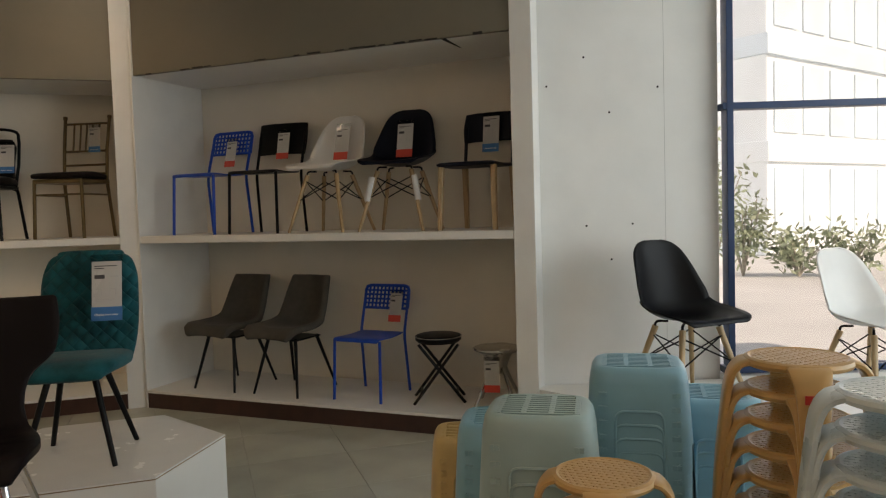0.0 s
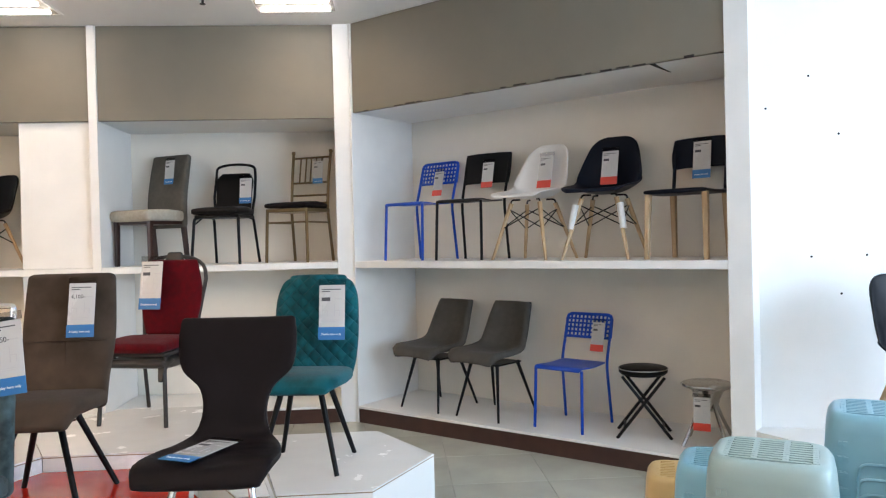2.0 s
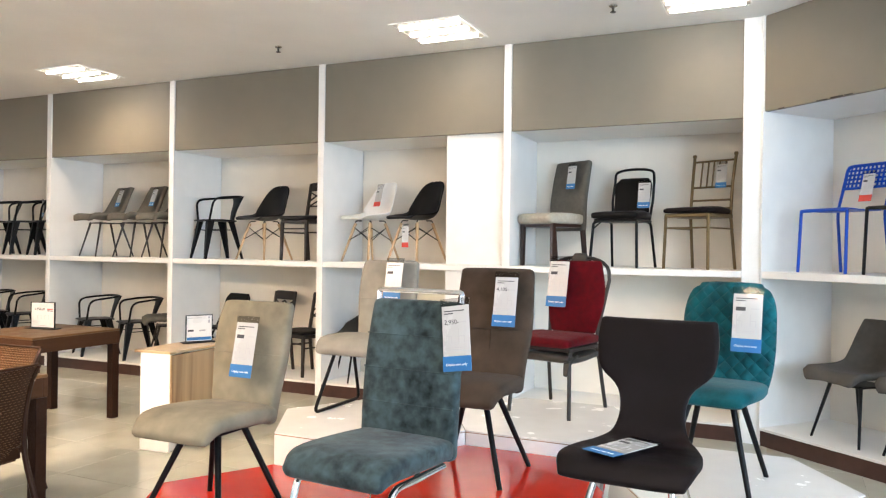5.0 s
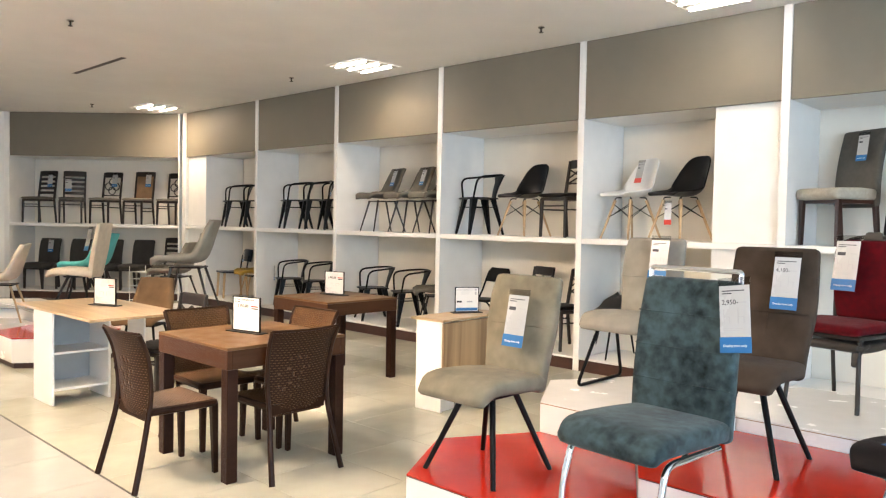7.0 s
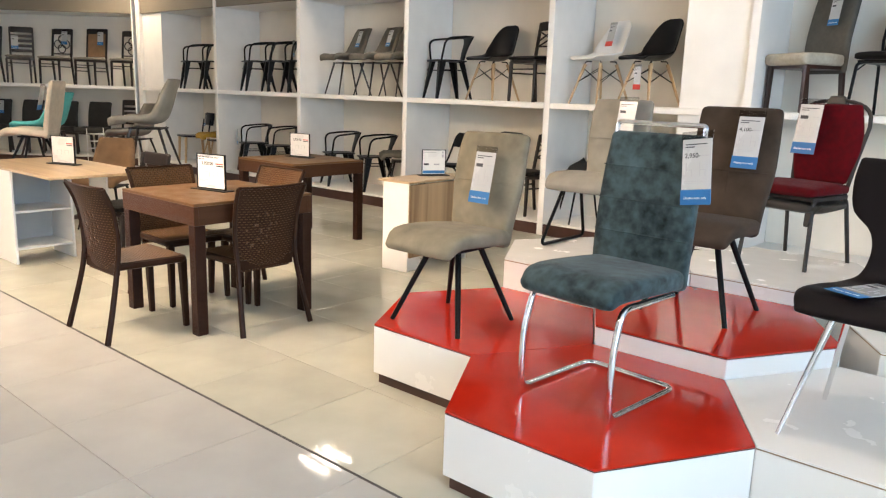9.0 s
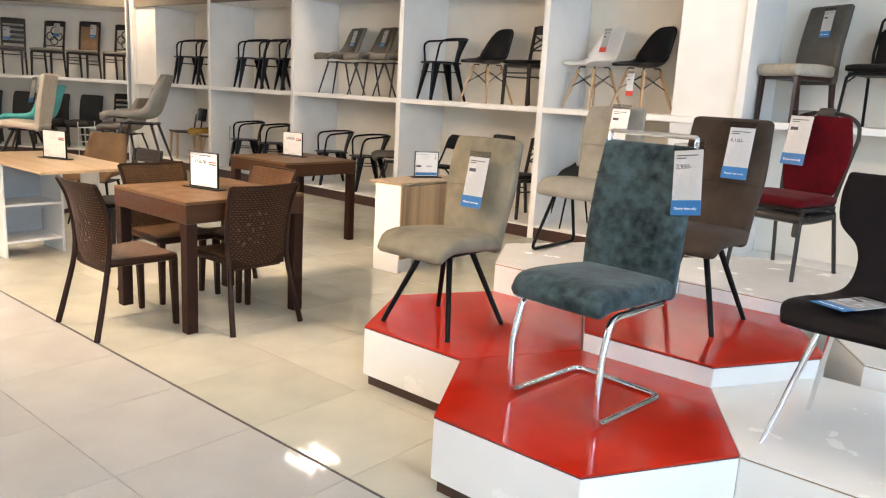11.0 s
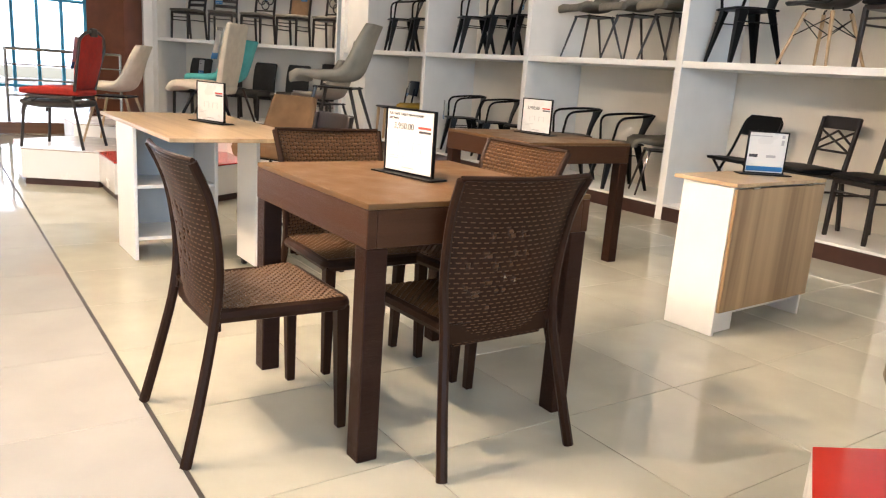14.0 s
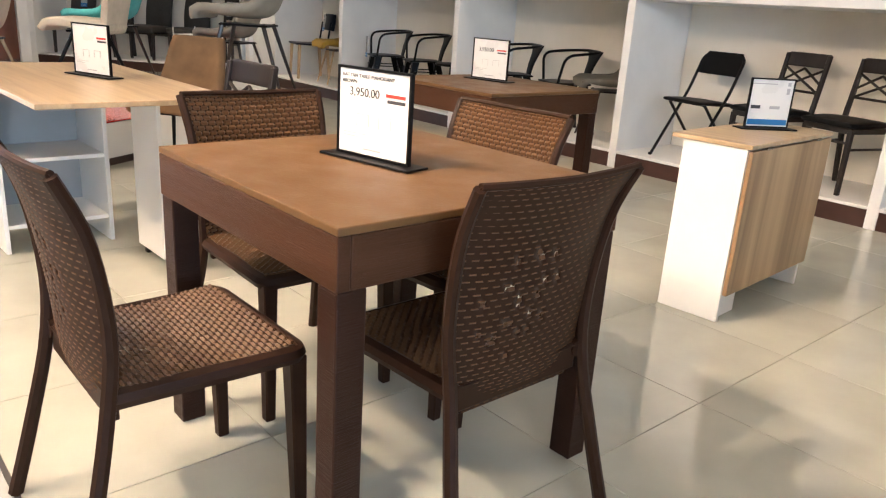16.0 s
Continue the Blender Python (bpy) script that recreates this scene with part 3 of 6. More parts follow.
def banquet_chair(fab, m, label, crown=False, high=0.9):
    r = thing("banquet_chair", label, "chair", "banquet chairs")
    part("seat", slab([(-0.22, 0.455, 0.42, 0.06), (0.0, 0.465, 0.43, 0.075), (0.19, 0.455, 0.38, 0.06)], 10, square=0.3), fab, r, smooth=True)
    part("seat_frame", rbox(-0.195, 0.195, -0.2, 0.19, 0.4, 0.425, 0.006), m, r)
    k, flat, rise = (0.222, 0.6, 0.15) if crown else (0.185, 0.32, 0.12)
    back = []
    for i in range(15):
        a = math.pi * i / 14
        back.append((-k * math.cos(a), 0.27 + 0.02 * math.sin(a), high - rise + rise * abs(math.sin(a)) ** flat))
    pts = [(-0.17, 0.19, 0.42), (-0.19, 0.225, 0.6)] + back + [(0.19, 0.225, 0.6), (0.17, 0.19, 0.42)]
    part("back_frame", tube(pts, 0.0125, 8), m, r, smooth=True)
    tw = high - 0.04 if crown else high - 0.1
    part("back_pad", slab([(0.2, 0.5, 0.33, 0.035), (0.222, 0.62, k * 1.78, 0.04), (0.25, 0.75, k * 1.86, 0.04), (0.275, tw, k * 1.5, 0.035)], 12, square=0.4), fab, r, smooth=True)
    if crown:
        part("under_seat", slab([(-0.22, 0.365, 0.42, 0.05), (-0.1, 0.352, 0.43, 0.06), (0.19, 0.36, 0.39, 0.055)], 10, square=0.35), m, r, "grey moulded shell under the seat", smooth=True)
        for sx in (-1, 1):
            part("corner_bracket", slab([(-0.225, 0.27, 0.03, 0.022), (-0.2, 0.34, 0.05, 0.026), (-0.14, 0.375, 0.07, 0.026)], 8), m, r, smooth=True).location.x = sx * 0.185
        part("hand_grip", slab([(0.285, high - 0.03, 0.13, 0.03), (0.29, high + 0.012, 0.10, 0.03)], 5), m, r, "moulded hand grip", smooth=True)
    for sx in (-1, 1):
        part("front_leg", tube(bend([(sx * 0.17, -0.12, 0.41), (sx * 0.195, -0.2, 0.395), (sx * 0.215, -0.235, 0)], 0.03), 0.0125, 8), m, r, smooth=True)
        part("back_leg", tube(bend([(sx * 0.17, 0.12, 0.41), (sx * 0.185, 0.19, 0.395), (sx * 0.205, 0.27, 0)], 0.03), 0.0125, 8), m, r, smooth=True)
        part("brace", tube([(sx * 0.203, -0.212, 0.33), (sx * 0.165, -0.1, 0.405)], 0.006, 6), m, r, smooth=True)
    return r


def chiavari_chair():
    m = M_BRASSY
    r = thing("spindle_chair", "bronze metal spindle-back banquet chair with brown seat pad", "chair")
    part("seat_pad", slab([(-0.2, 0.47, 0.40, 0.045), (0.0, 0.48, 0.41, 0.055), (0.19, 0.47, 0.36, 0.045)], 9), F_LEATH, r, smooth=True)
    part("seat_frame", rbox(-0.195, 0.195, -0.195, 0.19, 0.415, 0.445, 0.006), m, r)
    for sx in (-1, 1):
        part("front_leg", tube([(sx * 0.185, -0.185, 0.44), (sx * 0.195, -0.2, 0)], 0.013, 8), m, r, smooth=True)
        part("back_post", tube([(sx * 0.19, 0.24, 0), (sx * 0.178, 0.18, 0.44), (sx * 0.178, 0.205, 0.7), (sx * 0.185, 0.25, 0.94)], 0.013, 8), m, r, smooth=True)
        part("finial", loft_disc(0.017, 0.0, 0.03, 10, 0.006), m, r, smooth=True).location = (sx * 0.185, 0.25, 0.935)
    for z, y in ((0.9, 0.242), (0.68, 0.203), (0.57, 0.193), (0.5, 0.186)):
        part("rail", tube([(-0.18, y, z), (0.18, y, z)], 0.009, 8), m, r, smooth=True)
    for x in (-0.105, -0.05, 0.0, 0.05, 0.105):
        part("spindle", tube([(x, 0.203, 0.68), (x, 0.242, 0.9)], 0.007, 6), m, r, smooth=True)
    for z in (0.33,):
        part("stretcher", tube([(-0.19, -0.19, z), (0.19, -0.19, z)], 0.008, 6), m, r, smooth=True)
        for sx in (-1, 1):
            part("stretcher", tube([(sx * 0.19, -0.19, z), (sx * 0.182, 0.2, z)], 0.008, 6), m, r, smooth=True)
    return r


def tolix_chair(label, high=0.72):
    m = M_BLACK
    r = thing("metal_armchair", label, "chair", "steel armchairs")
    part("seat", slab([(-0.19, 0.435, 0.36, 0.022), (0.0, 0.44, 0.37, 0.022), (0.17, 0.435, 0.32, 0.022)], 8), m, r, smooth=True)
    for sx in (-1, 1):
        part("front_leg", slab_leg((sx * 0.165, -0.165, 0.43), (sx * 0.22, -0.225, 0), 0.075, 0.028), m, r)
        part("back_leg", slab_leg((sx * 0.15, 0.15, 0.43), (sx * 0.21, 0.24, 0), 0.075, 0.028), m, r)
        part("stretcher", tube([(sx * 0.185, -0.185, 0.33), (sx * 0.17, 0.17, 0.33)], 0.006, 6), m, r, smooth=True)
    part("arm_rail", tube(bend([(-0.165, -0.15, 0.44), (-0.255, -0.14, high - 0.04), (-0.25, 0.1, high - 0.012), (-0.15, 0.25, high), (0.15, 0.25, high), (0.25, 0.1, high - 0.012), (0.255, -0.14, high - 0.04), (0.165, -0.15, 0.44)], 0.09, 6), 0.0125, 8), m, r, smooth=True)
    part("back_splat", slab([(0.175, 0.44, 0.12, 0.008), (0.2, 0.55, 0.15, 0.008), (0.235, high - 0.07, 0.2, 0.008), (0.25, high, 0.3, 0.014)], 10, cup=-0.01), m, r, smooth=True)
    return r


def slab_leg(a, b, w1, w2):
    """A folded sheet-steel leg, wide at the top."""
    bm = bmesh.new()
    sx, sy = math.copysign(1, a[0]), math.copysign(1, a[1])
    ring = []
    for p, w in ((a, w1), (b, w2)):
        x, y, z = p
        ring.append([bm.verts.new(q) for q in ((x, y, z), (x - sx * w, y, z), (x - sx * w, y - sy * 0.006, z), (x - sx * 0.006, y - sy * 0.006, z), (x - sx * 0.006, y - sy * w, z), (x, y - sy * w, z))])
    A, B = ring
    for j in range(6):
        bm.faces.new((A[j], A[(j + 1) % 6], B[(j + 1) % 6], B[j]))
    bm.faces.new(A[::-1])
    bm.faces.new(B)
    return bm


def cross_chair(m=W_DARK, seat=F_BLKPAD, label="black chair with crossed back rails and padded seat", style="cross", high=0.86, name="cross_back_chair"):
    r = thing(name, label, "chair", "dark dining chairs")
    part("seat", slab([(-0.2, 0.455, 0.40, 0.04), (0.0, 0.462, 0.41, 0.05), (0.17, 0.455, 0.37, 0.04)], 8), seat, r, smooth=True)
    part("seat_frame", rbox(-0.19, 0.19, -0.19, 0.18, 0.40, 0.435, 0.005), m, r)
    for sx in (-1, 1):
        part("front_leg", square_leg((sx * 0.18, -0.175, 0.42), (sx * 0.185, -0.185, 0), 0.034, 0.028), m, r)
        part("back_post", merge(square_leg((sx * 0.18, 0.18, 0.44), (sx * 0.185, 0.23, 0), 0.032, 0.028), square_leg((sx * 0.182, 0.255, high), (sx * 0.18, 0.18, 0.44), 0.028, 0.032)), m, r)
    yb = lambda z: 0.18 + 0.075 * (z - 0.44) / (high - 0.44)
    part("top_rail", slab([(yb(high - 0.09), high - 0.08, 0.37, 0.018), (yb(high), high, 0.37, 0.02)], 5, cup=-0.012), m, r, smooth=True)
    if style == "cross":
        part("rail", tube([(-0.175, yb(0.6), 0.6), (0.175, yb(0.6), 0.6)], 0.01, 6), m, r, smooth=True)
        for a, b in (((-0.17, 0.6), (0.17, high - 0.1)), ((0.17, 0.6), (-0.17, high - 0.1)), ((-0.17, 0.66), (0.0, high - 0.1)), ((0.17, 0.66), (0.0, high - 0.1))):
            part("cross_bar", tube([(a[0], yb(a[1]), a[1]), (b[0], yb(b[1]), b[1])], 0.009, 6), m, r, smooth=True)
    elif style == "ladder":
        for k in range(4):
            z = high - 0.15 - 0.085 * k
            part("slat", slab([(yb(z), z - 0.018, 0.36, 0.014), (yb(z + 0.03), z + 0.018, 0.36, 0.014)], 4, cup=-0.012), m, r, smooth=True)
    elif style == "rings":
        for cx, cz in ((0, 0.62), (0, 0.78), (-0.075, 0.7), (0.075, 0.7)):
            part("ring", tube([(cx + 0.07 * math.cos(a * math.pi / 9), yb(cz), cz + 0.07 * math.sin(a * math.pi / 9)) for a in range(18)], 0.009, 6, closed=True), m, r, smooth=True)
        part("rail", tube([(-0.175, yb(0.53), 0.53), (0.175, yb(0.53), 0.53)], 0.011, 6), m, r, smooth=True)
    elif style == "panel":
        part("back_panel", slab([(yb(0.52) + 0.0, 0.5, 0.33, 0.016), (yb(high - 0.1), high - 0.09, 0.33, 0.016)], 6), CANE, r, "tan woven back panel", smooth=True)
        part("stretcher", tube([(-0.18, -0.18, 0.24), (-0.18, 0.2, 0.24)], 0.01, 6), m, r, smooth=True)
        part("stretcher", tube([(0.18, -0.18, 0.24), (0.18, 0.2, 0.24)], 0.01, 6), m, r, smooth=True)
    for sx in (-1, 1):
        part("side_stretcher", tube([(sx * 0.183, -0.18, 0.3), (sx * 0.183, 0.2, 0.3)], 0.009, 6), m, r, smooth=True)
    part("front_stretcher", tube([(-0.183, -0.18, 0.34), (0.183, -0.18, 0.34)], 0.009, 6), m, r, smooth=True)
    return r


CANE = fabric("tan_cane", (0.24, 0.15, 0.085), 0.1, 40)


def folding_chair():
    r = thing("folding_chair", "black steel folding chair with padded seat", "chair")
    part("seat", slab([(-0.19, 0.45, 0.38, 0.03), (0.0, 0.445, 0.39, 0.035), (0.17, 0.435, 0.36, 0.03)], 8), F_BLKPAD, r, smooth=True)
    part("frame", tube(bend([(-0.2, -0.24, 0), (-0.2, 0.08, 0.52), (-0.2, 0.2, 0.8), (0.2, 0.2, 0.8), (0.2, 0.08, 0.52), (0.2, -0.24, 0)], 0.07), 0.0115, 8), M_BLACK, r, smooth=True)
    part("rear_frame", tube(bend([(-0.18, 0.26, 0), (-0.18, -0.14, 0.44), (0.18, -0.14, 0.44), (0.18, 0.26, 0)], 0.03), 0.0115, 8), M_BLACK, r, smooth=True)
    part("backrest", slab([(0.145, 0.66, 0.38, 0.022), (0.185, 0.76, 0.40, 0.025), (0.2, 0.81, 0.34, 0.022)], 7), F_BLKPAD, r, smooth=True)
    for sx in (-1, 1):
        part("rubber_foot", loft_disc(0.016, 0, 0.02, 10, 0.004), F_BLKPAD, r).location = (sx * 0.2, -0.24, 0)
    return r


def armchair():
    r = thing("armchair", "black upholstered tub armchair with slim legs", "chair")
    part("shell", shell([(-0.26, 0.44, 0.2, 0.0), (-0.23, 0.47, 0.25, 0.02), (-0.05, 0.46, 0.27, 0.13), (0.1, 0.46, 0.28, 0.2), (0.2, 0.52, 0.27, 0.16), (0.25, 0.68, 0.24, 0.1), (0.28, 0.82, 0.19, 0.04)], 22, 15, 0.03), F_DGREY, r, smooth="all")
    for sx in (-1, 1):
        for y0, y1 in ((-0.14, -0.22), (0.13, 0.23)):
            part("leg", tube([(sx * 0.14, y0, 0.44), (sx * 0.2, y1, 0)], 0.013, 8, 0.009), M_BLACK, r, smooth=True)
    return r

# ---- recessed ceiling lamps ----
M_TUBE = mat("lamp_tube", (0.9, 0.88, 0.8), 0.5, emit=(1, 0.93, 0.8), estr=8)
M_REFL = mat("lamp_reflector", (0.4, 0.37, 0.31), 0.6)


def ceiling_lamp(x, y, on=True):
    root = tagged(empty("ceiling_light", pose(x, y, CEIL)), "recessed square ceiling light with louvre and tubes", "ceiling light", "ceiling lights")
    s = 0.3
    f = bmesh.new()
    for c in ((-s - 0.02, s + 0.02, -s - 0.02, -s), (-s - 0.02, s + 0.02, s, s + 0.02), (-s - 0.02, -s, -s, s), (s, s + 0.02, -s, s)):
        box(f, c[0], c[1], c[2], c[3], -0.008, -0.001)
    part("frame", f, M_WHITE, root)
    part("reflector", rbox(-s, s, -s, s, -0.0045, -0.001, 0.001), M_REFL, root)
    for k in (-0.2, 0.0, 0.2):
        part("tube", tube([(-0.27, k, -0.022), (0.27, k, -0.022)], 0.011), M_TUBE, root)
    for k in range(-4, 5):
        part("louvre_blade", rbox(k * 0.06 - 0.0015, k * 0.06 + 0.0015, -0.29, 0.29, -0.0095, -0.005, 0.0005, 1), M_REFL, root)
    return root


LAMPS = ((-2.4, -0.62), (-0.26, -0.66), (-6.68, -0.64), (-12.05, -0.65), (-8.9, -4.55))
ROW_LAMPS = [(x, -4.55) for x in (-4.5, -2.4, -0.3)]
# three unseen lamps behind the viewer, added as warm fill light
UNSEEN_FILL_LAMPS = [(-7.2, -6.8), (-2.0, -8.6), (2.0, -8.6)]
for q in list(LAMPS) + ROW_LAMPS + UNSEEN_FILL_LAMPS:
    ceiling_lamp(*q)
GLOW = [(-12.05, -0.65, 45, 0.5), (-4.5, -4.55, 14, 0.25), (-2.4, -4.55, 18, 0.3), (-0.3, -4.55, 24, 0.4)]
# output of the added fill lamps
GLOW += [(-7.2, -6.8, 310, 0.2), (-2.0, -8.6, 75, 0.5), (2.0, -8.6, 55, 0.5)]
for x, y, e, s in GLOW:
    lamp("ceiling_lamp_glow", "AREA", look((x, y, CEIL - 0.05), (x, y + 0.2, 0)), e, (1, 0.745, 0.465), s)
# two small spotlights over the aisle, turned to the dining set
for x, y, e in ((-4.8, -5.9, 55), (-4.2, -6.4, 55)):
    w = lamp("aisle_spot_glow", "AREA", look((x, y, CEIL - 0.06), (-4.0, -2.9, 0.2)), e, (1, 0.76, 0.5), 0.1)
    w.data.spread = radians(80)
# louvred lamps close to the shelves throw a limited cone on the header panels
for x, y, e in ((-2.4, -0.62, 4), (-0.26, -0.66, 4), (-6.68, -0.64, 12), (-12.05, -0.65, 8)):
    for k in (-0.2, 0.0, 0.2):
        w = lamp("louvred_lamp_glow", "AREA", look((x, y + k, CEIL - 0.05), (x, y + k + 0.1, 0)), e, (1, 0.8, 0.56), 0.54, 0.035)
        w.data.spread = radians(148)
for k in (-0.2, 0.0, 0.2):
    lamp("ceiling_lamp_glow", "AREA", look((-8.9, -4.55 + k, CEIL - 0.05), (-8.9, -4.55 + k + 0.2, 0)), 22, (1, 0.86, 0.68), 0.54, 0.035)
# daylight standing in the window openings
lamp("window_daylight", "AREA", look((5.5, -6.5, 1.9), (0, -4.2, 1.2)), 800, (0.55, 0.8, 1.0), 5.2, 2.6)
lamp("far_window_daylight", "AREA", look((-21.2, -4.0, 2.2), (0, -4.0, 1.2)), 34, (0.88, 0.95, 1.0), 9.0, 3.6)

# ---- platform chairs ----
def padded_chair(fab, label, base="splay", high=0.93, w=0.44):
    """A padded seat and back in one bent run, over splayed tube legs or a sled."""
    r = thing("padded_chair", label, "chair")
    part("seat", slab([(-0.27, 0.40, w - 0.03, 0.055), (-0.2, 0.445, w, 0.075), (0.0, 0.44, w - 0.01, 0.085), (0.16, 0.425, w - 0.05, 0.085), (0.205, 0.43, w - 0.07, 0.07)], 14, square=0.3), fab, r, smooth=True)
    part("backrest", slab([(0.185, 0.40, w - 0.075, 0.06), (0.205, 0.52, w - 0.06, 0.065), (0.235, 0.68, w - 0.02, 0.06), (0.26, 0.82, w - 0.02, 0.055), (0.29, high - 0.02, w - 0.035, 0.05)], 18, square=0.2, cup=-0.012), fab, r, smooth=True)
    part("seam", tube([(-(w - 0.05) / 2, 0.205, 0.69), (0, 0.203, 0.69), ((w - 0.05) / 2, 0.205, 0.69)], 0.0022, 5), fab, r)
    part("seam", tube([(0, 0.18, 0.5), (0, 0.203, 0.69)], 0.002, 5), fab, r)
    part("under_plate", rbox(-0.12, 0.12, -0.12, 0.14, 0.372, 0.39, 0.004), M_BLACK, r)
    if base == "splay":
        for sx in (-1, 1):
            part("leg", tube([(sx * 0.08, -0.07, 0.39), (sx * 0.215, -0.215, 0.0)], 0.0155, 10, 0.012), M_BLACK, r, "slim black steel leg", smooth=True)
            part("leg", tube([(sx * 0.08, 0.09, 0.39), (sx * 0.215, 0.215, 0.0)], 0.0155, 10, 0.012), M_BLACK, r, "slim black steel leg", smooth=True)
    else:
        for sx in (-1, 1):
            part("sled_loop", tube(bend([(sx * 0.17, -0.1, 0.385), (sx * 0.215, -0.27, 0.012), (sx * 0.215, 0.26, 0.012), (sx * 0.17, 0.1, 0.385)], 0.05), 0.011, 8), M_BLACK, r, "black bent-tube sled leg", smooth=True)
    return r


def cantilever_chair():
    r = thing("cantilever_chair", "slate velvet cantilever chair with chrome frame and handle", "chair")
    part("seat", slab([(-0.25, 0.44, 0.41, 0.065), (-0.19, 0.465, 0.43, 0.085), (0.0, 0.46, 0.43, 0.09), (0.2, 0.45, 0.42, 0.085)], 14, square=0.28), F_DTEAL, r, smooth=True)
    part("backrest", slab([(0.215, 0.43, 0.42, 0.055), (0.225, 0.6, 0.425, 0.055), (0.25, 0.8, 0.42, 0.055), (0.285, 0.97, 0.41, 0.05)], 16, square=0.22), F_DTEAL, r, smooth=True)
    for z, y in ((0.6, 0.198), (0.73, 0.212), (0.86, 0.234)):
        part("seam", tube([(-0.205, y, z), (0.205, y, z)], 0.0028, 5), F_DTEAL, r)
    part("frame", tube(bend([(-0.19, 0.16, 0.4), (-0.195, -0.19, 0.405), (-0.2, -0.235, 0.25), (-0.2, -0.235, 0.012), (-0.2, 0.22, 0.012), (0.2, 0.22, 0.012), (0.2, -0.235, 0.012), (0.2, -0.235, 0.25), (0.195, -0.19, 0.405), (0.19, 0.16, 0.4)], 0.05), 0.0125, 10), M_CHROME, r, "bent chrome cantilever frame", smooth=True)
    part("handle", tube(bend([(-0.19, 0.29, 0.985), (-0.19, 0.292, 1.03), (0.19, 0.292, 1.03), (0.19, 0.29, 0.985)], 0.012), 0.0095, 8), M_CHROME, r, "chrome carrying handle", smooth=True)
    return r


def waisted_chair():
    r = thing("waisted_chair", "dark brown leatherette chair with waisted back and chrome legs", "chair")
    part("shell", slab([(-0.28, 0.46, 0.41, 0.03), (-0.22, 0.492, 0.45, 0.045), (-0.05, 0.482, 0.44, 0.045), (0.09, 0.478, 0.37, 0.04), (0.165, 0.51, 0.28, 0.035), (0.205, 0.59, 0.24, 0.032), (0.235, 0.67, 0.28, 0.03),
                        (0.255, 0.74, 0.42, 0.03), (0.275, 0.84, 0.455, 0.03), (0.295, 0.92, 0.44, 0.03)], 36, square=0.3, cup=0.012), F_LEATH, r, smooth=True)
    part("under_plate", rbox(-0.13, 0.13, -0.13, 0.1, 0.435, 0.452, 0.004), M_BLACK, r)
    for sx in (-1, 1):
        part("leg", tube([(sx * 0.12, -0.1, 0.45), (sx * 0.22, -0.24, 0)], 0.013, 10, 0.008), M_CHROME, r, "tapered chrome leg", smooth=True)
        part("leg", tube([(sx * 0.12, 0.06, 0.45), (sx * 0.21, 0.22, 0)], 0.013, 10, 0.008), M_CHROME, r, "tapered chrome leg", smooth=True)
    return r


def quilted(base, k=44.0):
    """The fabric base with stitched diamond creases."""
    m = base.copy()
    m.name = "quilted_" + base.name
    t = m.node_tree
    b = t.nodes["Principled BSDF"]

    def op(kind, a, c=None):
        n = t.nodes.new("ShaderNodeMath")
        n.operation = kind
        for q, v in zip(n.inputs, (a, c)):
            if v is None:
                continue
            if isinstance(v, float):
                q.default_value = v
            else:
                t.links.new(v, q)
        return n.outputs[0]
    co = t.nodes.new("ShaderNodeTexCoord")
    sp = t.nodes.new("ShaderNodeSeparateXYZ")
    t.links.new(co.outputs["Object"], sp.inputs[0])
    x, z = sp.outputs["X"], sp.outputs["Z"]
    p = op("ABSOLUTE", op("SINE", op("MULTIPLY", op("ADD", x, z), k)))
    q = op("ABSOLUTE", op("SINE", op("MULTIPLY", op("SUBTRACT", x, z), k)))
    hgt = op("POWER", op("MULTIPLY", p, q), 0.4)
    bp = t.nodes.new("ShaderNodeBump")
    bp.inputs["Strength"].default_value, bp.inputs["Distance"].default_value = 0.8, 0.012
    t.links.new(hgt, bp.inputs["Height"])
    t.links.new(bp.outputs[0], b.inputs["Normal"])
    return m


F_QUILT = quilted(F_TEAL)


def quilted_chair():
    r = thing("quilted_chair", "teal velvet chair with quilted back and slim black legs", "chair")
    def quilt(bm):
        for v in bm.verts:
            a = v.co.x * 9 + v.co.z * 9
            b = v.co.x * 9 - v.co.z * 9
            v.co.y -= 0.006 * abs(math.sin(a * 1.6)) * abs(math.sin(b * 1.6)) * (1 if v.co.z > 0.5 else 0)
        return bm
    part("backrest", quilt(slab([(0.17, 0.43, 0.40, 0.05), (0.205, 0.55, 0.45, 0.055), (0.225, 0.7, 0.465, 0.055), (0.25, 0.84, 0.455, 0.05), (0.272, 0.925, 0.40, 0.045), (0.279, 0.955, 0.32, 0.035)], 40, 36, square=0.45, cup=-0.03)), F_QUILT, r, "quilted teal velvet back", smooth=True)
    part("seat", slab([(-0.24, 0.43, 0.36, 0.05), (-0.17, 0.455, 0.43, 0.075), (0.0, 0.45, 0.45, 0.085), (0.18, 0.44, 0.42, 0.08)], 16, square=0.42), F_TEAL, r, smooth=True)
    part("under_plate", rbox(-0.12, 0.12, -0.12, 0.12, 0.39, 0.405, 0.004), M_BLACK, r)
    for sx in (-1, 1):
        for y0, y1 in ((-0.09, -0.2), (0.09, 0.21)):
            part("leg", tube([(sx * 0.1, y0, 0.4), (sx * 0.2, y1, 0)], 0.0155, 10, 0.012), M_BLACK, r, "slim black steel leg", smooth=True)
    return r


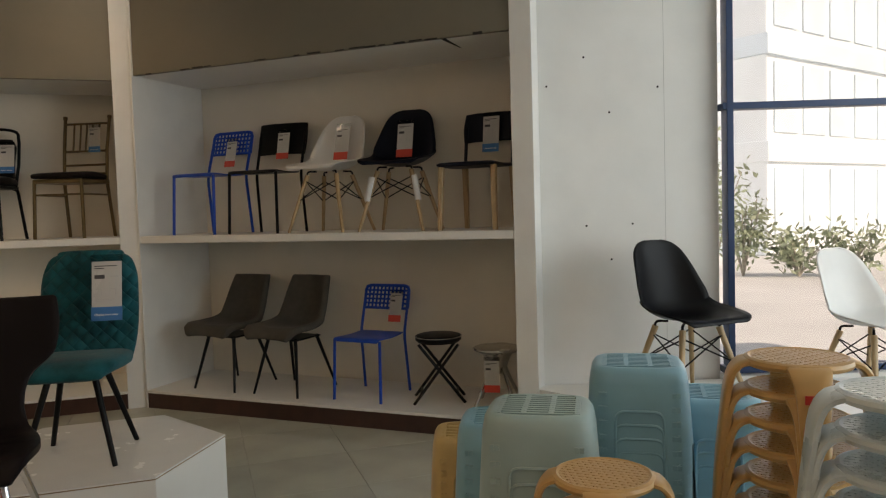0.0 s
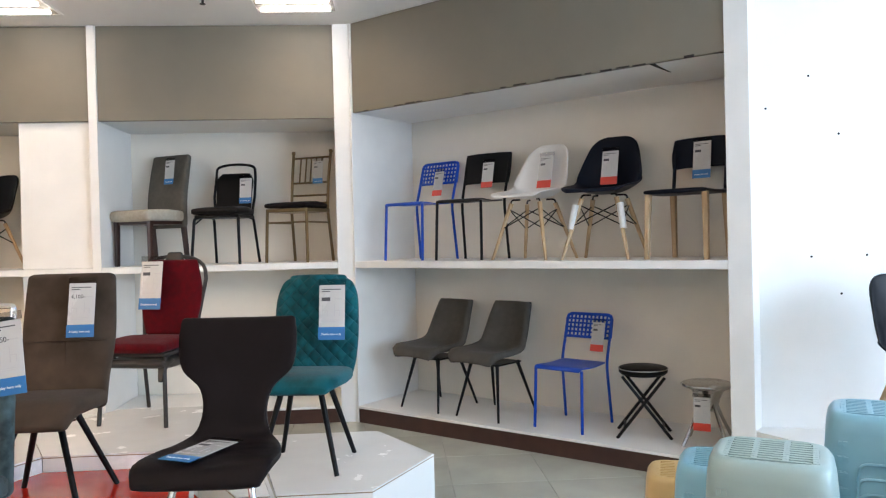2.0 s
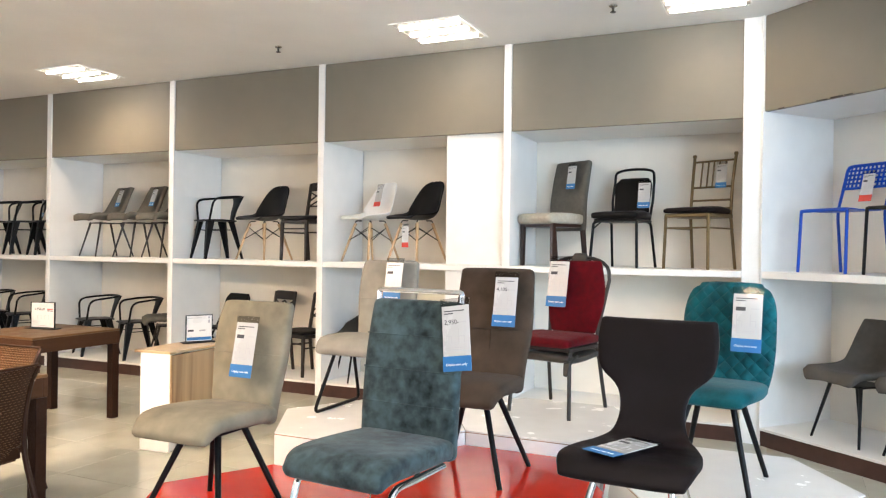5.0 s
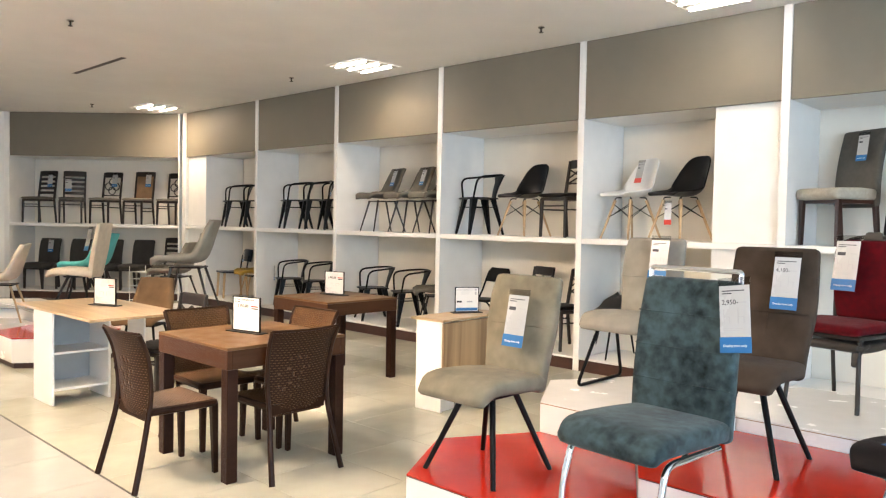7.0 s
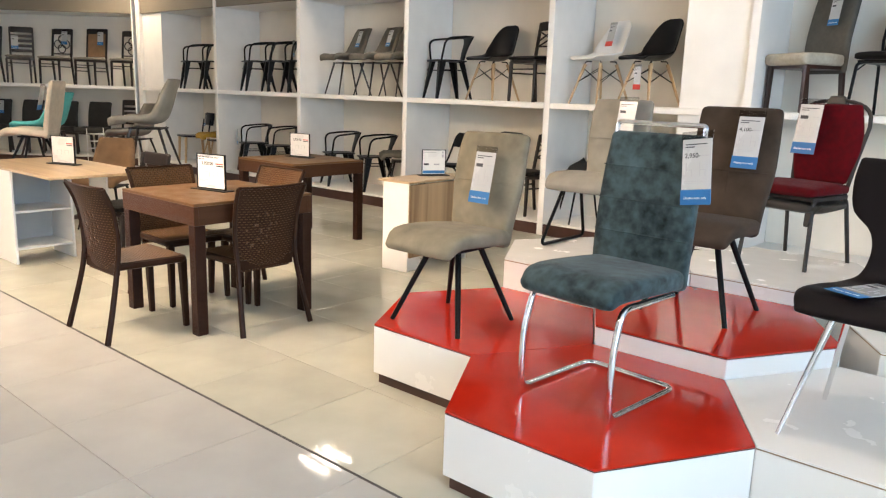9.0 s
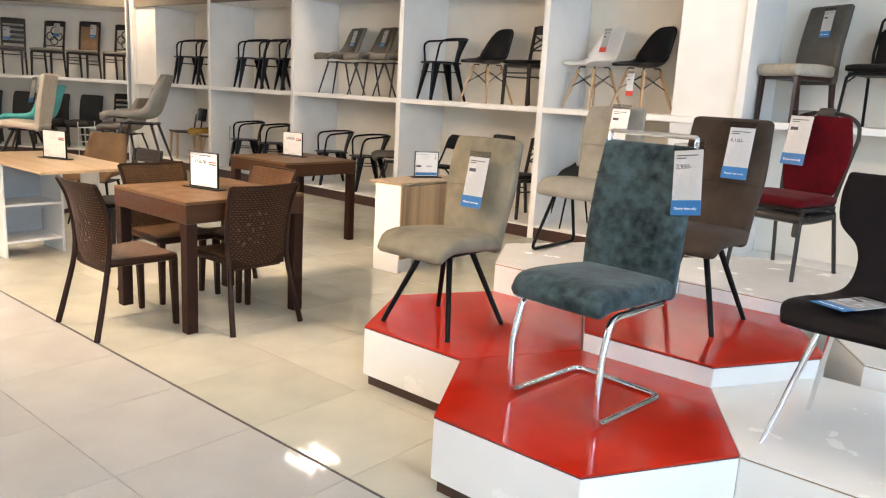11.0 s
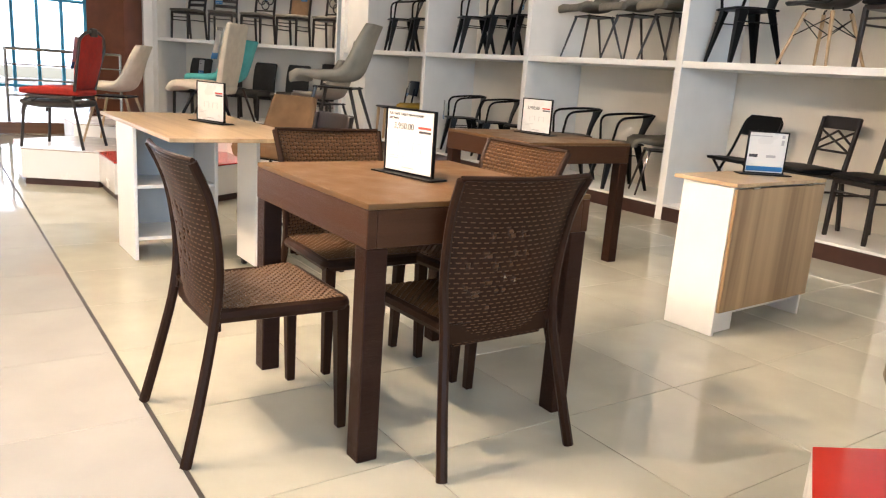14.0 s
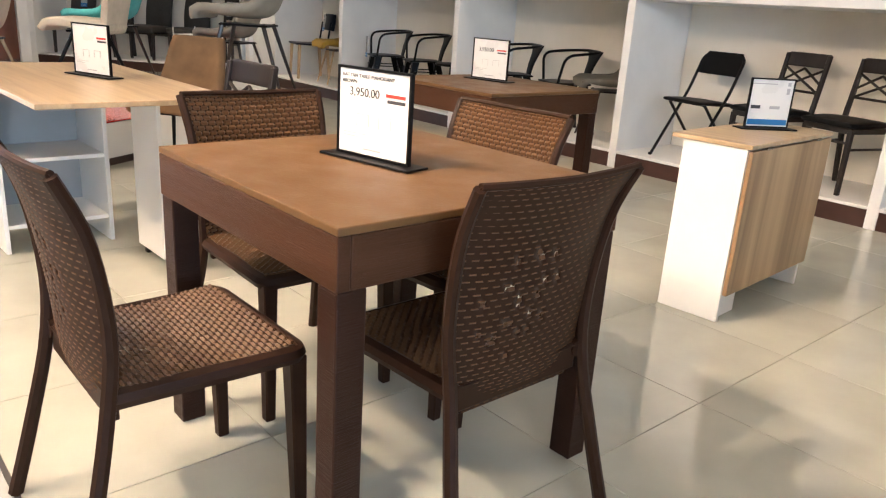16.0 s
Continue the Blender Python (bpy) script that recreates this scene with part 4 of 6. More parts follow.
# ---- wicker dining set ----
def woven(place, us, vs, length, pitch, rise):
    """Staggered strands over a surface.  place(u, v): point and normal; us, vs: its span in metres either way."""
    bm = bmesh.new()
    rows = int(vs / pitch)
    for i in range(rows):
        v = (i + 0.5) * pitch
        wide = us(v)
        n = max(2, int(wide / length))
        step = wide / n
        for j in range(-1, n):
            a = -wide / 2 + (j + (0.5 if i % 2 else 0.0)) * step
            b = a + step
            a, b = max(a, -wide / 2), min(b, wide / 2)
            if b - a < step * 0.3:
                continue
            ring = []
            m = (a + b) / 2
            q = (b - a) * 0.36
            for du, dv in ((a - m, 0), (-q, 0.47), (q, 0.47), (b - m, 0), (q, -0.47), (-q, -0.47)):
                p, nn = place(m + du, v + dv * pitch)
                ring.append(bm.verts.new(p))
            p, nn = place(m, v)
            for sg in (1, -1):
                lo, hi = bm.verts.new(p + nn * sg * rise + (ring[0].co - p) * 0.5), bm.verts.new(p + nn * sg * rise + (ring[3].co - p) * 0.5)
                r = ring
                for f in ((r[0], r[1], lo), (r[1], r[2], hi, lo), (r[2], r[3], hi), (r[3], r[4], hi), (r[4], r[5], lo, hi), (r[5], r[0], lo)):
                    bm.faces.new(f if sg > 0 else f[::-1])
    return bm


def wicker_chair(label="dark brown moulded wicker chair beside the table"):
    r = thing("wicker_chair", label, "chair", "wicker chairs round the table")
    keys = [(0.175, 0.36, 0.165, 0.0), (0.19, 0.42, 0.2, 0.022), (0.2, 0.52, 0.214, 0.03), (0.215, 0.64, 0.22, 0.035), (0.24, 0.76, 0.227, 0.035), (0.275, 0.86, 0.234, 0.02)]
    prof = spline([(k[0], k[1], k[2]) for k in keys], 60)
    lift = spline([(k[3], 0, 0) for k in keys], 60)
    high = 0.505

    def back(u, v):
        f = min(max(v / high, 0), 1) * 58.99
        i = int(f)
        c = prof[i].lerp(prof[i + 1], f - i)
        d = (prof[i + 1] - prof[i])
        nn = Vector((0, -d.y, d.x)).normalized()
        k = min(1.0, abs(u) / c.z)
        return Vector((u, c.x, c.y)) + nn * lift[i].x * k ** 2.4, nn

    def seat(u, v):
        y = -0.225 + v
        return Vector((u, y, 0.447 - 0.012 * math.sin(math.pi * min(max(v / 0.4, 0), 1)) - 0.02 * max(0, 0.03 - v) / 0.03)), Vector((0, 0, 1))

    wide = lambda v: 2 * prof[min(59, int(v / high * 59))].z
    strands = part("backrest", woven(back, wide, high, 0.026, 0.0125, 0.0042), R_BACK, r, "basket-weave moulded back")
    bm = shell(keys, 44, 34, 0.0)
    rnd = random.Random(3)
    cut = []
    for f in bm.faces:
        c = f.calc_center_median()
        near = ((c.x - 0.05) / 0.13) ** 2 + ((c.z - 0.59) / 0.15) ** 2
        if near < 1 and rnd.random() < 0.11 * (1 - near):
            cut.append(f)
    bmesh.ops.delete(bm, geom=cut, context="FACES")
    bmesh.ops.solidify(bm, geom=bm.faces[:], thickness=0.003)
    part("backing", bm, R_LEG, strands, smooth="all")
    part("top_rim", tube([(-0.232 + 0.464 * i / 12, 0.275 - 0.02 * abs(i / 6 - 1) ** 2.4, 0.862 + 0.004 * abs(i / 6 - 1)) for i in range(13)], 0.008, 8), R_LEG, r, smooth=True)
    seat_strands = part("seat", woven(seat, lambda v: 0.42 - 0.06 * max(0, v - 0.1), 0.41, 0.026, 0.0125, 0.0042), R_SEAT, r, "basket-weave moulded seat")
    grid = [[(x / 24 * 0.38 - 0.19, y / 24 * 0.4 - 0.21, 0.432) for x in range(25)] for y in range(25)]
    bm = sheet(grid)
    cut = [f for f in bm.faces if f.calc_center_median().xy.length < 0.15 and rnd.random() < 0.14]
    bmesh.ops.delete(bm, geom=cut, context="FACES")
    bmesh.ops.solidify(bm, geom=bm.faces[:], thickness=0.003)
    part("seat_pan", bm, R_LEG, seat_strands)
    part("seat_rim", tube(bend([(-0.195, 0.19, 0.42), (-0.21, -0.215, 0.418), (0.21, -0.215, 0.418), (0.195, 0.19, 0.42)], 0.03), 0.022, 8), R_LEG, r, smooth=True)
    part("rear_apron", rbox(-0.19, 0.19, 0.165, 0.185, 0.37, 0.435, 0.004), R_LEG, r)
    for sx in (-1, 1):
        part("front_leg", square_leg((sx * 0.2, -0.205, 0.415), (sx * 0.205, -0.215, 0), 0.042, 0.03), R_LEG, r)
        pts = spline([(sx * 0.245, 0.285, 0.0), (sx * 0.225, 0.235, 0.2), (sx * 0.206, 0.192, 0.4), (sx * 0.214, 0.18, 0.56), (sx * 0.224, 0.205, 0.74), (sx * 0.234, 0.256, 0.862)], 20)
        part("back_leg", tube(pts, 0.0175, 8, 0.0125), R_LEG, r, smooth=True)
    return r


def wicker_table(label, m):
    r = thing("wicker_table", label, "table", "square wicker tables")
    h = 0.417
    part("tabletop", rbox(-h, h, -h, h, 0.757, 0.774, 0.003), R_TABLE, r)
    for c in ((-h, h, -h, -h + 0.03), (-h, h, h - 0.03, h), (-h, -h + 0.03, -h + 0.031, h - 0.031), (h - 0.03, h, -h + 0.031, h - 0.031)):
        part("apron", rbox(c[0], c[1], c[2], c[3], 0.648, 0.7565, 0.003), R_APRON_SHADED, r, "ribbed plastic apron")
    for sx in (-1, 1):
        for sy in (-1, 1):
            part("leg", rbox(-0.034, 0.034, -0.034, 0.034, 0, 0.647, 0.004), R_LEG_SHADED, r).location = (sx * (h - 0.036), sy * (h - 0.036), 0)
    r.matrix_world = m
    return r


# table plastic with the shade on apron and legs put into the colour
R_APRON_SHADED = mat("ribbed_apron", (0.06, 0.026, 0.013), 0.45, vary=0.1, scale=6, bump=0.5, bscale=60, stretch=(0.3, 0.3, 6), spec=0.12)
R_LEG_SHADED = mat("ribbed_leg", (0.028, 0.012, 0.0075), 0.45, vary=0.1, scale=6, bump=0.5, bscale=60, stretch=(0.3, 0.3, 6), spec=0.12)


def text_mesh(body, size, depth=0.0006):
    cu = bpy.data.curves.new("lettering", "FONT")
    cu.body, cu.size, cu.extrude = body, size, depth
    cu.align_x = "LEFT"
    ob = bpy.data.objects.new("lettering", cu)
    me = bpy.data.meshes.new_from_object(ob)
    bpy.data.objects.remove(ob)
    bpy.data.curves.remove(cu)
    return me


def lettering(body, size, material, parent, loc, upright=True):
    me = text_mesh(body, size)
    me.materials.append(material)
    ob = new("lettering", me)
    ob.parent = parent
    ob.location = loc
    if upright:
        ob.rotation_euler = (radians(90), 0, 0)
    return ob


def bars(rows, y, parent, material=M_GREYINK, name="print_line"):
    bm = bmesh.new()
    for x0, x1, z0, z1 in rows:
        box(bm, x0, x1, y - 0.0008, y, z0, z1)
    ob = part(name, bm, material, parent)
    ob["kind"] = "stuff"
    return ob


def sign_stand(m, w=0.235, h=0.21, price="", title=(), blue=False):
    r = thing("price_stand", "black framed price sheet on a flat stand", "price sign", "price stands")
    part("base", rbox(-w / 2 - 0.035, w / 2 + 0.035, -0.04, 0.04, 0, 0.006, 0.002), M_BLACK, r)
    f = bmesh.new()
    e = 0.006
    for c in ((-w / 2 - e, w / 2 + e, 0.007, 0.007 + e), (-w / 2 - e, w / 2 + e, 0.007 + e + h, 0.007 + 2 * e + h), (-w / 2 - e, -w / 2, 0.007 + e, 0.007 + e + h), (w / 2, w / 2 + e, 0.007 + e, 0.007 + e + h)):
        box(f, c[0], c[1], -0.006, 0.006, c[2], c[3])
    part("frame", f, M_BLACK, r)
    z0 = 0.013
    page = part("sheet", rbox(-w / 2, w / 2, -0.003, 0.003, z0, z0 + h, 0.001), M_SCREEN, r, "white printed price sheet")
    y = -0.0036
    if blue:
        part("blue_band", rbox(-w / 2 + 0.004, w / 2 - 0.004, y - 0.0008, y, z0 + 0.006, z0 + 0.03, 0.0003), M_TAGBLUE, page)
        bars([(-0.09, -0.045, z0 + 0.075, z0 + 0.09)], y, page, M_INK)
        bars([(0.0, 0.05, z0 + 0.075, z0 + 0.088), (0.07, 0.085, z0 + 0.14, z0 + 0.165), (0.07, 0.085, z0 + 0.175, z0 + 0.19), (-0.1, 0.02, z0 + h - 0.02, z0 + h - 0.016)], y, page, M_GREYINK)
    else:
        for i, line in enumerate(title):
            lettering(line, 0.0135, M_INK, page, (-w / 2 + 0.01, y, z0 + h - 0.02 - 0.015 * i))
        if price:
            lettering(price, 0.03, M_INK, page, (-w / 2 + 0.035, y, z0 + h - 0.065))
        bars([(w / 2 - 0.075, w / 2 - 0.012, z0 + h - 0.058, z0 + h - 0.05)], y, page, M_TAGRED, "red_print")
        bars([(w / 2 - 0.07, w / 2 - 0.012, z0 + h - 0.072, z0 + h - 0.064)], y, page, M_INK)
        for x in (-0.055, 0.02):
            bars([(x, x + 0.042, z0 + 0.1, z0 + 0.1015), (x, x + 0.0015, z0 + 0.07, z0 + 0.1), (x + 0.0405, x + 0.042, z0 + 0.07, z0 + 0.1)], y, page)
        bars([(-0.1, -0.02, z0 + 0.05, z0 + 0.0515), (-0.1, -0.045, z0 + 0.042, z0 + 0.0435), (-0.03, 0.03, z0 + 0.012, z0 + 0.016)], y, page)
    r.matrix_world = m
    return r


def price_tag(m, strip=M_TAGBLUE, price="", w=0.122, h=0.2):
    """A card in a clear sleeve with a coloured strip; hangs from its top centre, faces -y."""
    red = strip is M_TAGRED
    r = thing("price_tag", "white price tag with red strip in clear sleeve" if red else "white price tag with blue strip in clear sleeve", "price tag", "price tags")
    card = part("card", rbox(-w / 2, w / 2, -0.0012, 0.0012, -h, 0, 0.0008, 1), M_TAGCARD, r)
    s = 0.055
    part("sleeve", rbox(-w / 2 - 0.004, w / 2 + 0.004, -0.001, 0.001, 0.0005, 0.03, 0.0004, 1), M_SLEEVE, r, "clear plastic sleeve top")
    band = part("strip", rbox(-w / 2 - 0.002, w / 2 + 0.002, -0.0032, -0.0014, -h - s, -h + 0.004, 0.0005, 1), strip, r, "red strip" if red else "blue display-only strip")
    if not red:
        lettering("Display item only", 0.0135, M_PAPER, band, (-w / 2 + 0.012, -0.0036, -h - s * 0.6))
    y = -0.0014
    bars([(-w / 2 + 0.012, w / 2 - 0.02, -0.022, -0.018), (-w / 2 + 0.012, -0.01, -0.032, -0.028), ], y, card, M_INK)
    bars([(w * 0.12, w / 2 - 0.012, -0.068, -0.063)], y, card)
    bars([(-w / 2 + 0.012, w / 2 - 0.03, -0.165, -0.163), (-w / 2 + 0.012, w / 2 - 0.04, -0.172, -0.17), (-0.03, 0.03, -0.2, -0.194)], y, card)
    for x in (-0.045, 0.012):
        bars([(x, x + 0.003, -0.145, -0.09), (x, x + 0.026, -0.121, -0.118), (x + 0.023, x + 0.026, -0.145, -0.12)], y, card)
    if price:
        lettering(price, 0.026, M_INK, card, (-w / 2 + 0.01, -0.0016, -0.072))
    else:
        bars([(-w / 2 + 0.012, -0.008, -0.075, -0.058)], y, card, M_INK)
    r.matrix_world = m
    return r


M_TAGCARD = mat("glossy_tag_card", (0.46, 0.46, 0.45), 0.25, vary=0.03, coat=0.5)


def put(ob, x, y, z, rz=0.0, s=1.0):
    ob.matrix_world = Matrix.Translation((x, y, z)) @ Matrix.Rotation(radians(rz), 4, "Z") @ Matrix.Diagonal((s, s, s, 1))
    return ob


def hang(ob, x, y, z, tilt=0.0, strip=M_TAGBLUE, price="", lean=0.0, k=1.0):
    """A tag on a chair, in the chair's own coordinates."""
    q = Matrix.Translation(ob.matrix_world.translation) @ ob.matrix_world.to_quaternion().to_matrix().to_4x4()
    return price_tag(q @ pose(x, y, z, tilt, lean, 0) @ Matrix.Diagonal((k, k, k, 1)), strip, price)


beige = put(padded_chair(F_BEIGE, "beige suede chair with padded seat and splayed black legs"), -2.04, -3.73, 0.305, 0)
hang(beige, 0.045, 0.165, 0.84, -12, price="")
slate = put(cantilever_chair(), -1.042, -4.02, 0.305, -5)
hang(slate, 0.195, 0.225, 0.985, -8, price="2,950-", lean=-8, k=0.95)
brown = put(padded_chair(F_BROWN, "brown suede chair with padded seat and splayed black legs", high=1.0), -1.1, -2.93, 0.40, 0)
hang(brown, 0.09, 0.2, 0.96, -12, price="4,100-")
redc = put(banquet_chair(F_RED, M_BLKGREY, "crimson banquet chair with grey frame and crown back", True, 0.98), -1.03, -1.69, 0.48, -14)
hang(redc, -0.10, 0.19, 0.95, -10, k=1.2)
sled = put(padded_chair(F_LGREY, "light grey suede chair on a black sled base", "sled", 0.94), -2.1, -2.27, 0.48, 0)
hang(sled, 0.09, 0.185, 0.93, -12)
waist = put(waisted_chair(), -0.165, -3.69, 0.305, -3)
flat = price_tag(waist.matrix_world @ pose(0.01, 0.0, 0.53, -90, 0, -22) @ pose(0, 0, 0))
teal = put(quilted_chair(), -0.005, -2.53, 0.40, -9, 0.98)
hang(teal, 0.115, 0.14, 0.90, -10, k=1.12)

# wicker set
wicker_table("square dark brown wicker table with four chairs", pose(-3.872, -3.898, 0))
wicker_table("square dark brown wicker table by the shelves", pose(-5.40, -2.025, 0))
w0 = put(wicker_chair(), -3.90, -4.465, 0, 180)
put(copy_thing(w0, Matrix()), -3.545, -3.90, 0, -90)
put(copy_thing(w0, Matrix()), -4.315, -3.905, 0, 90)
put(copy_thing(w0, Matrix()), -4.05, -3.51, 0, 3)
sign_stand(pose(-3.91, -3.915, 0.775, 0, 0, 11), price="3,950.00", title=("RATTAN TABLE MAHOGANY", "BROWN"))
sign_stand(pose(-5.50, -1.96, 0.775, 0, 0, 10), price="3,950.00")


def folded_table():
    r = thing("folding_table", "white folding table with striped oak drop leaf", "table")
    part("end_panel", rbox(-0.14, 0.13, -0.40, -0.38, 0.0, 0.715, 0.003), M_WHITE, r, "white laminate end panel")
    part("end_panel", rbox(-0.14, 0.13, 0.38, 0.40, 0.0, 0.715, 0.003), M_WHITE, r, "white laminate end panel")
    part("side_panel", rbox(-0.135, -0.12, -0.379, 0.379, 0.09, 0.715, 0.003), M_WHITE, r)
    part("kick_board", rbox(0.09, 0.105, -0.379, -0.2, 0.0, 0.12, 0.003), M_WHITE, r)
    part("kick_rail", rbox(0.09, 0.105, -0.379, 0.379, 0.085, 0.12, 0.002), M_WHITE, r).location.x = 0.001
    part("top", rbox(-0.19, 0.15, -0.41, 0.41, 0.716, 0.735, 0.003), W_OAK, r, "light oak top")
    part("drop_leaf", rbox(0.134, 0.152, -0.40, 0.40, 0.12, 0.708, 0.003), W_ZEBRA, r, "striped oak drop leaf")
    for y in (-0.25, 0.25):
        part("hinge", rbox(0.125, 0.155, y - 0.03, y + 0.03, 0.707, 0.7155, 0.001), M_STEEL, r)
    return r


put(folded_table(), -3.895, -1.885, 0, 3)
sign_stand(pose(-3.94, -1.77, 0.736, 0, 0, 60), w=0.2, h=0.2, blue=True)


def gate_table():
    r = thing("extending_table", "light oak extended table on white shelf base", "table")
    part("tabletop", rbox(-0.75, 0.75, -0.38, 0.38, 0.735, 0.755, 0.003), W_OAK, r, "light oak table top")
    part("end_panel", rbox(-0.37, 0.02, -0.372, -0.352, 0, 0.734, 0.003), M_WHITE, r)
    part("mid_panel", rbox(-0.37, 0.02, 0.07, 0.09, 0, 0.734, 0.003), M_WHITE, r)
    part("back_panel", rbox(-0.37, -0.355, -0.351, 0.069, 0.08, 0.734, 0.002), M_BACKGREY, r)
    for z in (0.11, 0.40):
        part("shelf", rbox(-0.352, 0.015, -0.351, 0.069, z, z + 0.018, 0.002), M_WHITE, r)
    part("gate_panel", rbox(0.30, 0.58, 0.1, 0.118, 0.06, 0.73, 0.003), M_WHITE, r)
    return r


M_BACKGREY = mat("grey_board", (0.42, 0.42, 0.41), 0.6, vary=0.05)
put(gate_table(), -5.975, -4.015, 0, 1)
sign_stand(pose(-6.04, -3.94, 0.758, 0, 0, 20), price="", title=())
put(cross_chair(W_DARK, F_BLKPAD, "black wooden chair with padded seat at the oak table", "cross", 0.86), -5.53, -3.66, 0, 4)
F_TAN = fabric("tan_suede", (0.21, 0.125, 0.065), 0.15, 9, 0.1)
put(bucket_chair(F_TAN, M_BLACK, "tan bucket chair tucked behind the oak table"), -7.1, -3.1, 0, 40)

# ---- chairs on the shelves ----
Z1, Z0 = SH + 0.0005, LEDGE + 0.0005
sh_b = put(shell_chair(P_BLACK, "black moulded shell chair with pale beech legs"), -3.08, 0.36, Z1, -22)
sh_w = put(shell_chair(P_WHITE, "white moulded shell chair with pale beech legs"), -3.62, 0.36, Z1, -22)
hang(sh_w, 0.0, 0.13, 0.79, -14, M_TAGRED, k=0.85)
hang(sh_b, 0.1, -0.24, 0.36, 0, M_TAGRED, k=0.8)
put(copy_thing(sh_b, Matrix()), -4.98, 0.36, Z1, -10)
pg = put(parsons_chair(F_PGREY, F_PSEAT, W_MAHOG, "grey linen dining chair with pale seat"), -1.66, 0.34, Z1, -28)
hang(pg, 0.08, 0.165, 0.93, -8, k=0.85)
bq = put(banquet_chair(F_BLKPAD, M_BLACK, "black banquet chair with loop-top tube frame"), -1.02, 0.34, Z1, -10)
hang(bq, 0.14, 0.15, 0.76, -8, k=0.9)
cv = put(chiavari_chair(), -0.38, 0.34, Z1, -24, 1.05)
hang(cv, 0.12, 0.16, 0.9, -6, k=0.8)
tx = put(tolix_chair("black sheet-steel armchair with curved arm rail"), -5.66, 0.36, Z1, -26)
cb = put(cross_chair(), -4.42, 0.36, Z1, -10)
gb = put(bucket_chair(F_MGREY, W_DARK, "grey fabric bucket chair with dark tapered legs"), -7.42, 0.36, Z1, -15)
hang(gb, 0.08, 0.16, 0.83, -18, k=0.85)
g2 = put(copy_thing(gb, Matrix()), -6.85, 0.36, Z1, -15)
hang(g2, 0.08, 0.16, 0.83, -18, k=0.85)
put(copy_thing(gb, Matrix()), -6.38, 0.36, Z1, -15)
for x in (-9.45, -8.92, -8.45):
    t2 = put(copy_thing(tx, Matrix()), x, 0.36, Z1, -24)
hang(t2, 0.1, -0.1, 0.7, 0, k=0.8)
put(copy_thing(tx, Matrix()), -11.15, 0.34, Z1, -22)
put(copy_thing(tx, Matrix()), -10.6, 0.36, Z1, -22)
# lower bays
put(folding_chair(), -5.5, 0.34, Z0, -12)
put(copy_thing(cb, Matrix()), -4.93, 0.36, Z0, -18)
put(copy_thing(cb, Matrix()), -4.4, 0.36, Z0, -18)
put(armchair(), -3.7, 0.36, Z0, -40)
for x in (-7.55, -6.85):
    put(copy_thing(tx, Matrix()), x, 0.34, Z0, -26)
put(copy_thing(gb, Matrix()), -6.4, 0.42, Z0, -40)
t3 = put(copy_thing(tx, Matrix()), -9.55, 0.34, Z0, -24)
hang(t3, 0.05, -0.25, 0.62, 0, k=0.8)
put(copy_thing(tx, Matrix()), -8.9, 0.36, Z0, -24)
hoop = thing("hoop_chair", "black steel chair with round hoop back", "chair")
part("seat", loft_disc(0.2, 0.43, 0.455), M_BLACK, hoop, smooth=True)
part("hoop", tube(bend([(-0.17, 0.12, 0.44), (-0.2, 0.2, 0.75), (-0.12, 0.24, 0.93), (0.12, 0.24, 0.93), (0.2, 0.2, 0.75), (0.17, 0.12, 0.44)], 0.14), 0.011, 8), M_BLACK, hoop, smooth=True)
part("inner_hoop", tube(bend([(-0.08, 0.15, 0.44), (-0.1, 0.21, 0.7), (0.1, 0.21, 0.7), (0.08, 0.15, 0.44)], 0.08), 0.008, 8), M_BLACK, hoop, smooth=True)
for sx in (-1, 1):
    part("leg", tube([(sx * 0.14, -0.13, 0.43), (sx * 0.2, -0.2, 0)], 0.012, 8), M_BLACK, hoop, smooth=True)
    part("leg", tube([(sx * 0.14, 0.12, 0.43), (sx * 0.2, 0.22, 0)], 0.012, 8), M_BLACK, hoop, smooth=True)
put(hoop, -8.4, 0.36, Z0, -8)
F_YELL = fabric("mustard_fabric", (0.34, 0.22, 0.04), 0.1)
bl = put(block_chair(), -11.3, 0.36, Z0, -15)
bl["label"] = "black plastic chair with pale wooden legs"
put(bucket_chair(F_YELL, W_BEECH, "mustard bucket chair with pale wooden legs"), -10.55, 0.36, Z0, -15)
for o in (bl,):
    hang(o, 0.05, 0.2, 0.8, -8, k=0.75)


# right wing, local x along its front
def wing(ob, x, y, z, rz, m=WING_R, s=1.0):
    ob.matrix_world = m @ Matrix.Translation((x, y, z)) @ Matrix.Rotation(radians(rz), 4, "Z") @ Matrix.Diagonal((s, s, s, 1))
    return ob


bp0 = wing(perforated_chair(M_BLUEMET, "cobalt blue steel chair with punched backrest"), 0.43, 0.34, Z1, -3, s=1.05)
hang(bp0, 0.06, 0.21, 0.75, -14, M_TAGRED, k=0.85)
bk = wing(perforated_chair(M_BLACK, "black steel chair with plastic back panel", holes=False), 0.96, 0.34, Z1, 4, s=1.05)
hang(bk, 0.05, 0.22, 0.79, -14, M_TAGRED, k=0.85)
w2 = wing(copy_thing(sh_w, Matrix()), 1.52, 0.36, Z1, -4, s=1.06)
hang(w2, 0.03, 0.16, 0.79, -14, M_TAGRED)
b2 = wing(shell_chair(P_NAVY, "navy black moulded shell chair with pale beech legs"), 2.10, 0.36, Z1, 4, s=1.07)
hang(b2, 0.0, 0.15, 0.78, -14, M_TAGRED)
M_WRAP = mat("white_foam_wrap", (0.75, 0.75, 0.74), 0.6, vary=0.05)
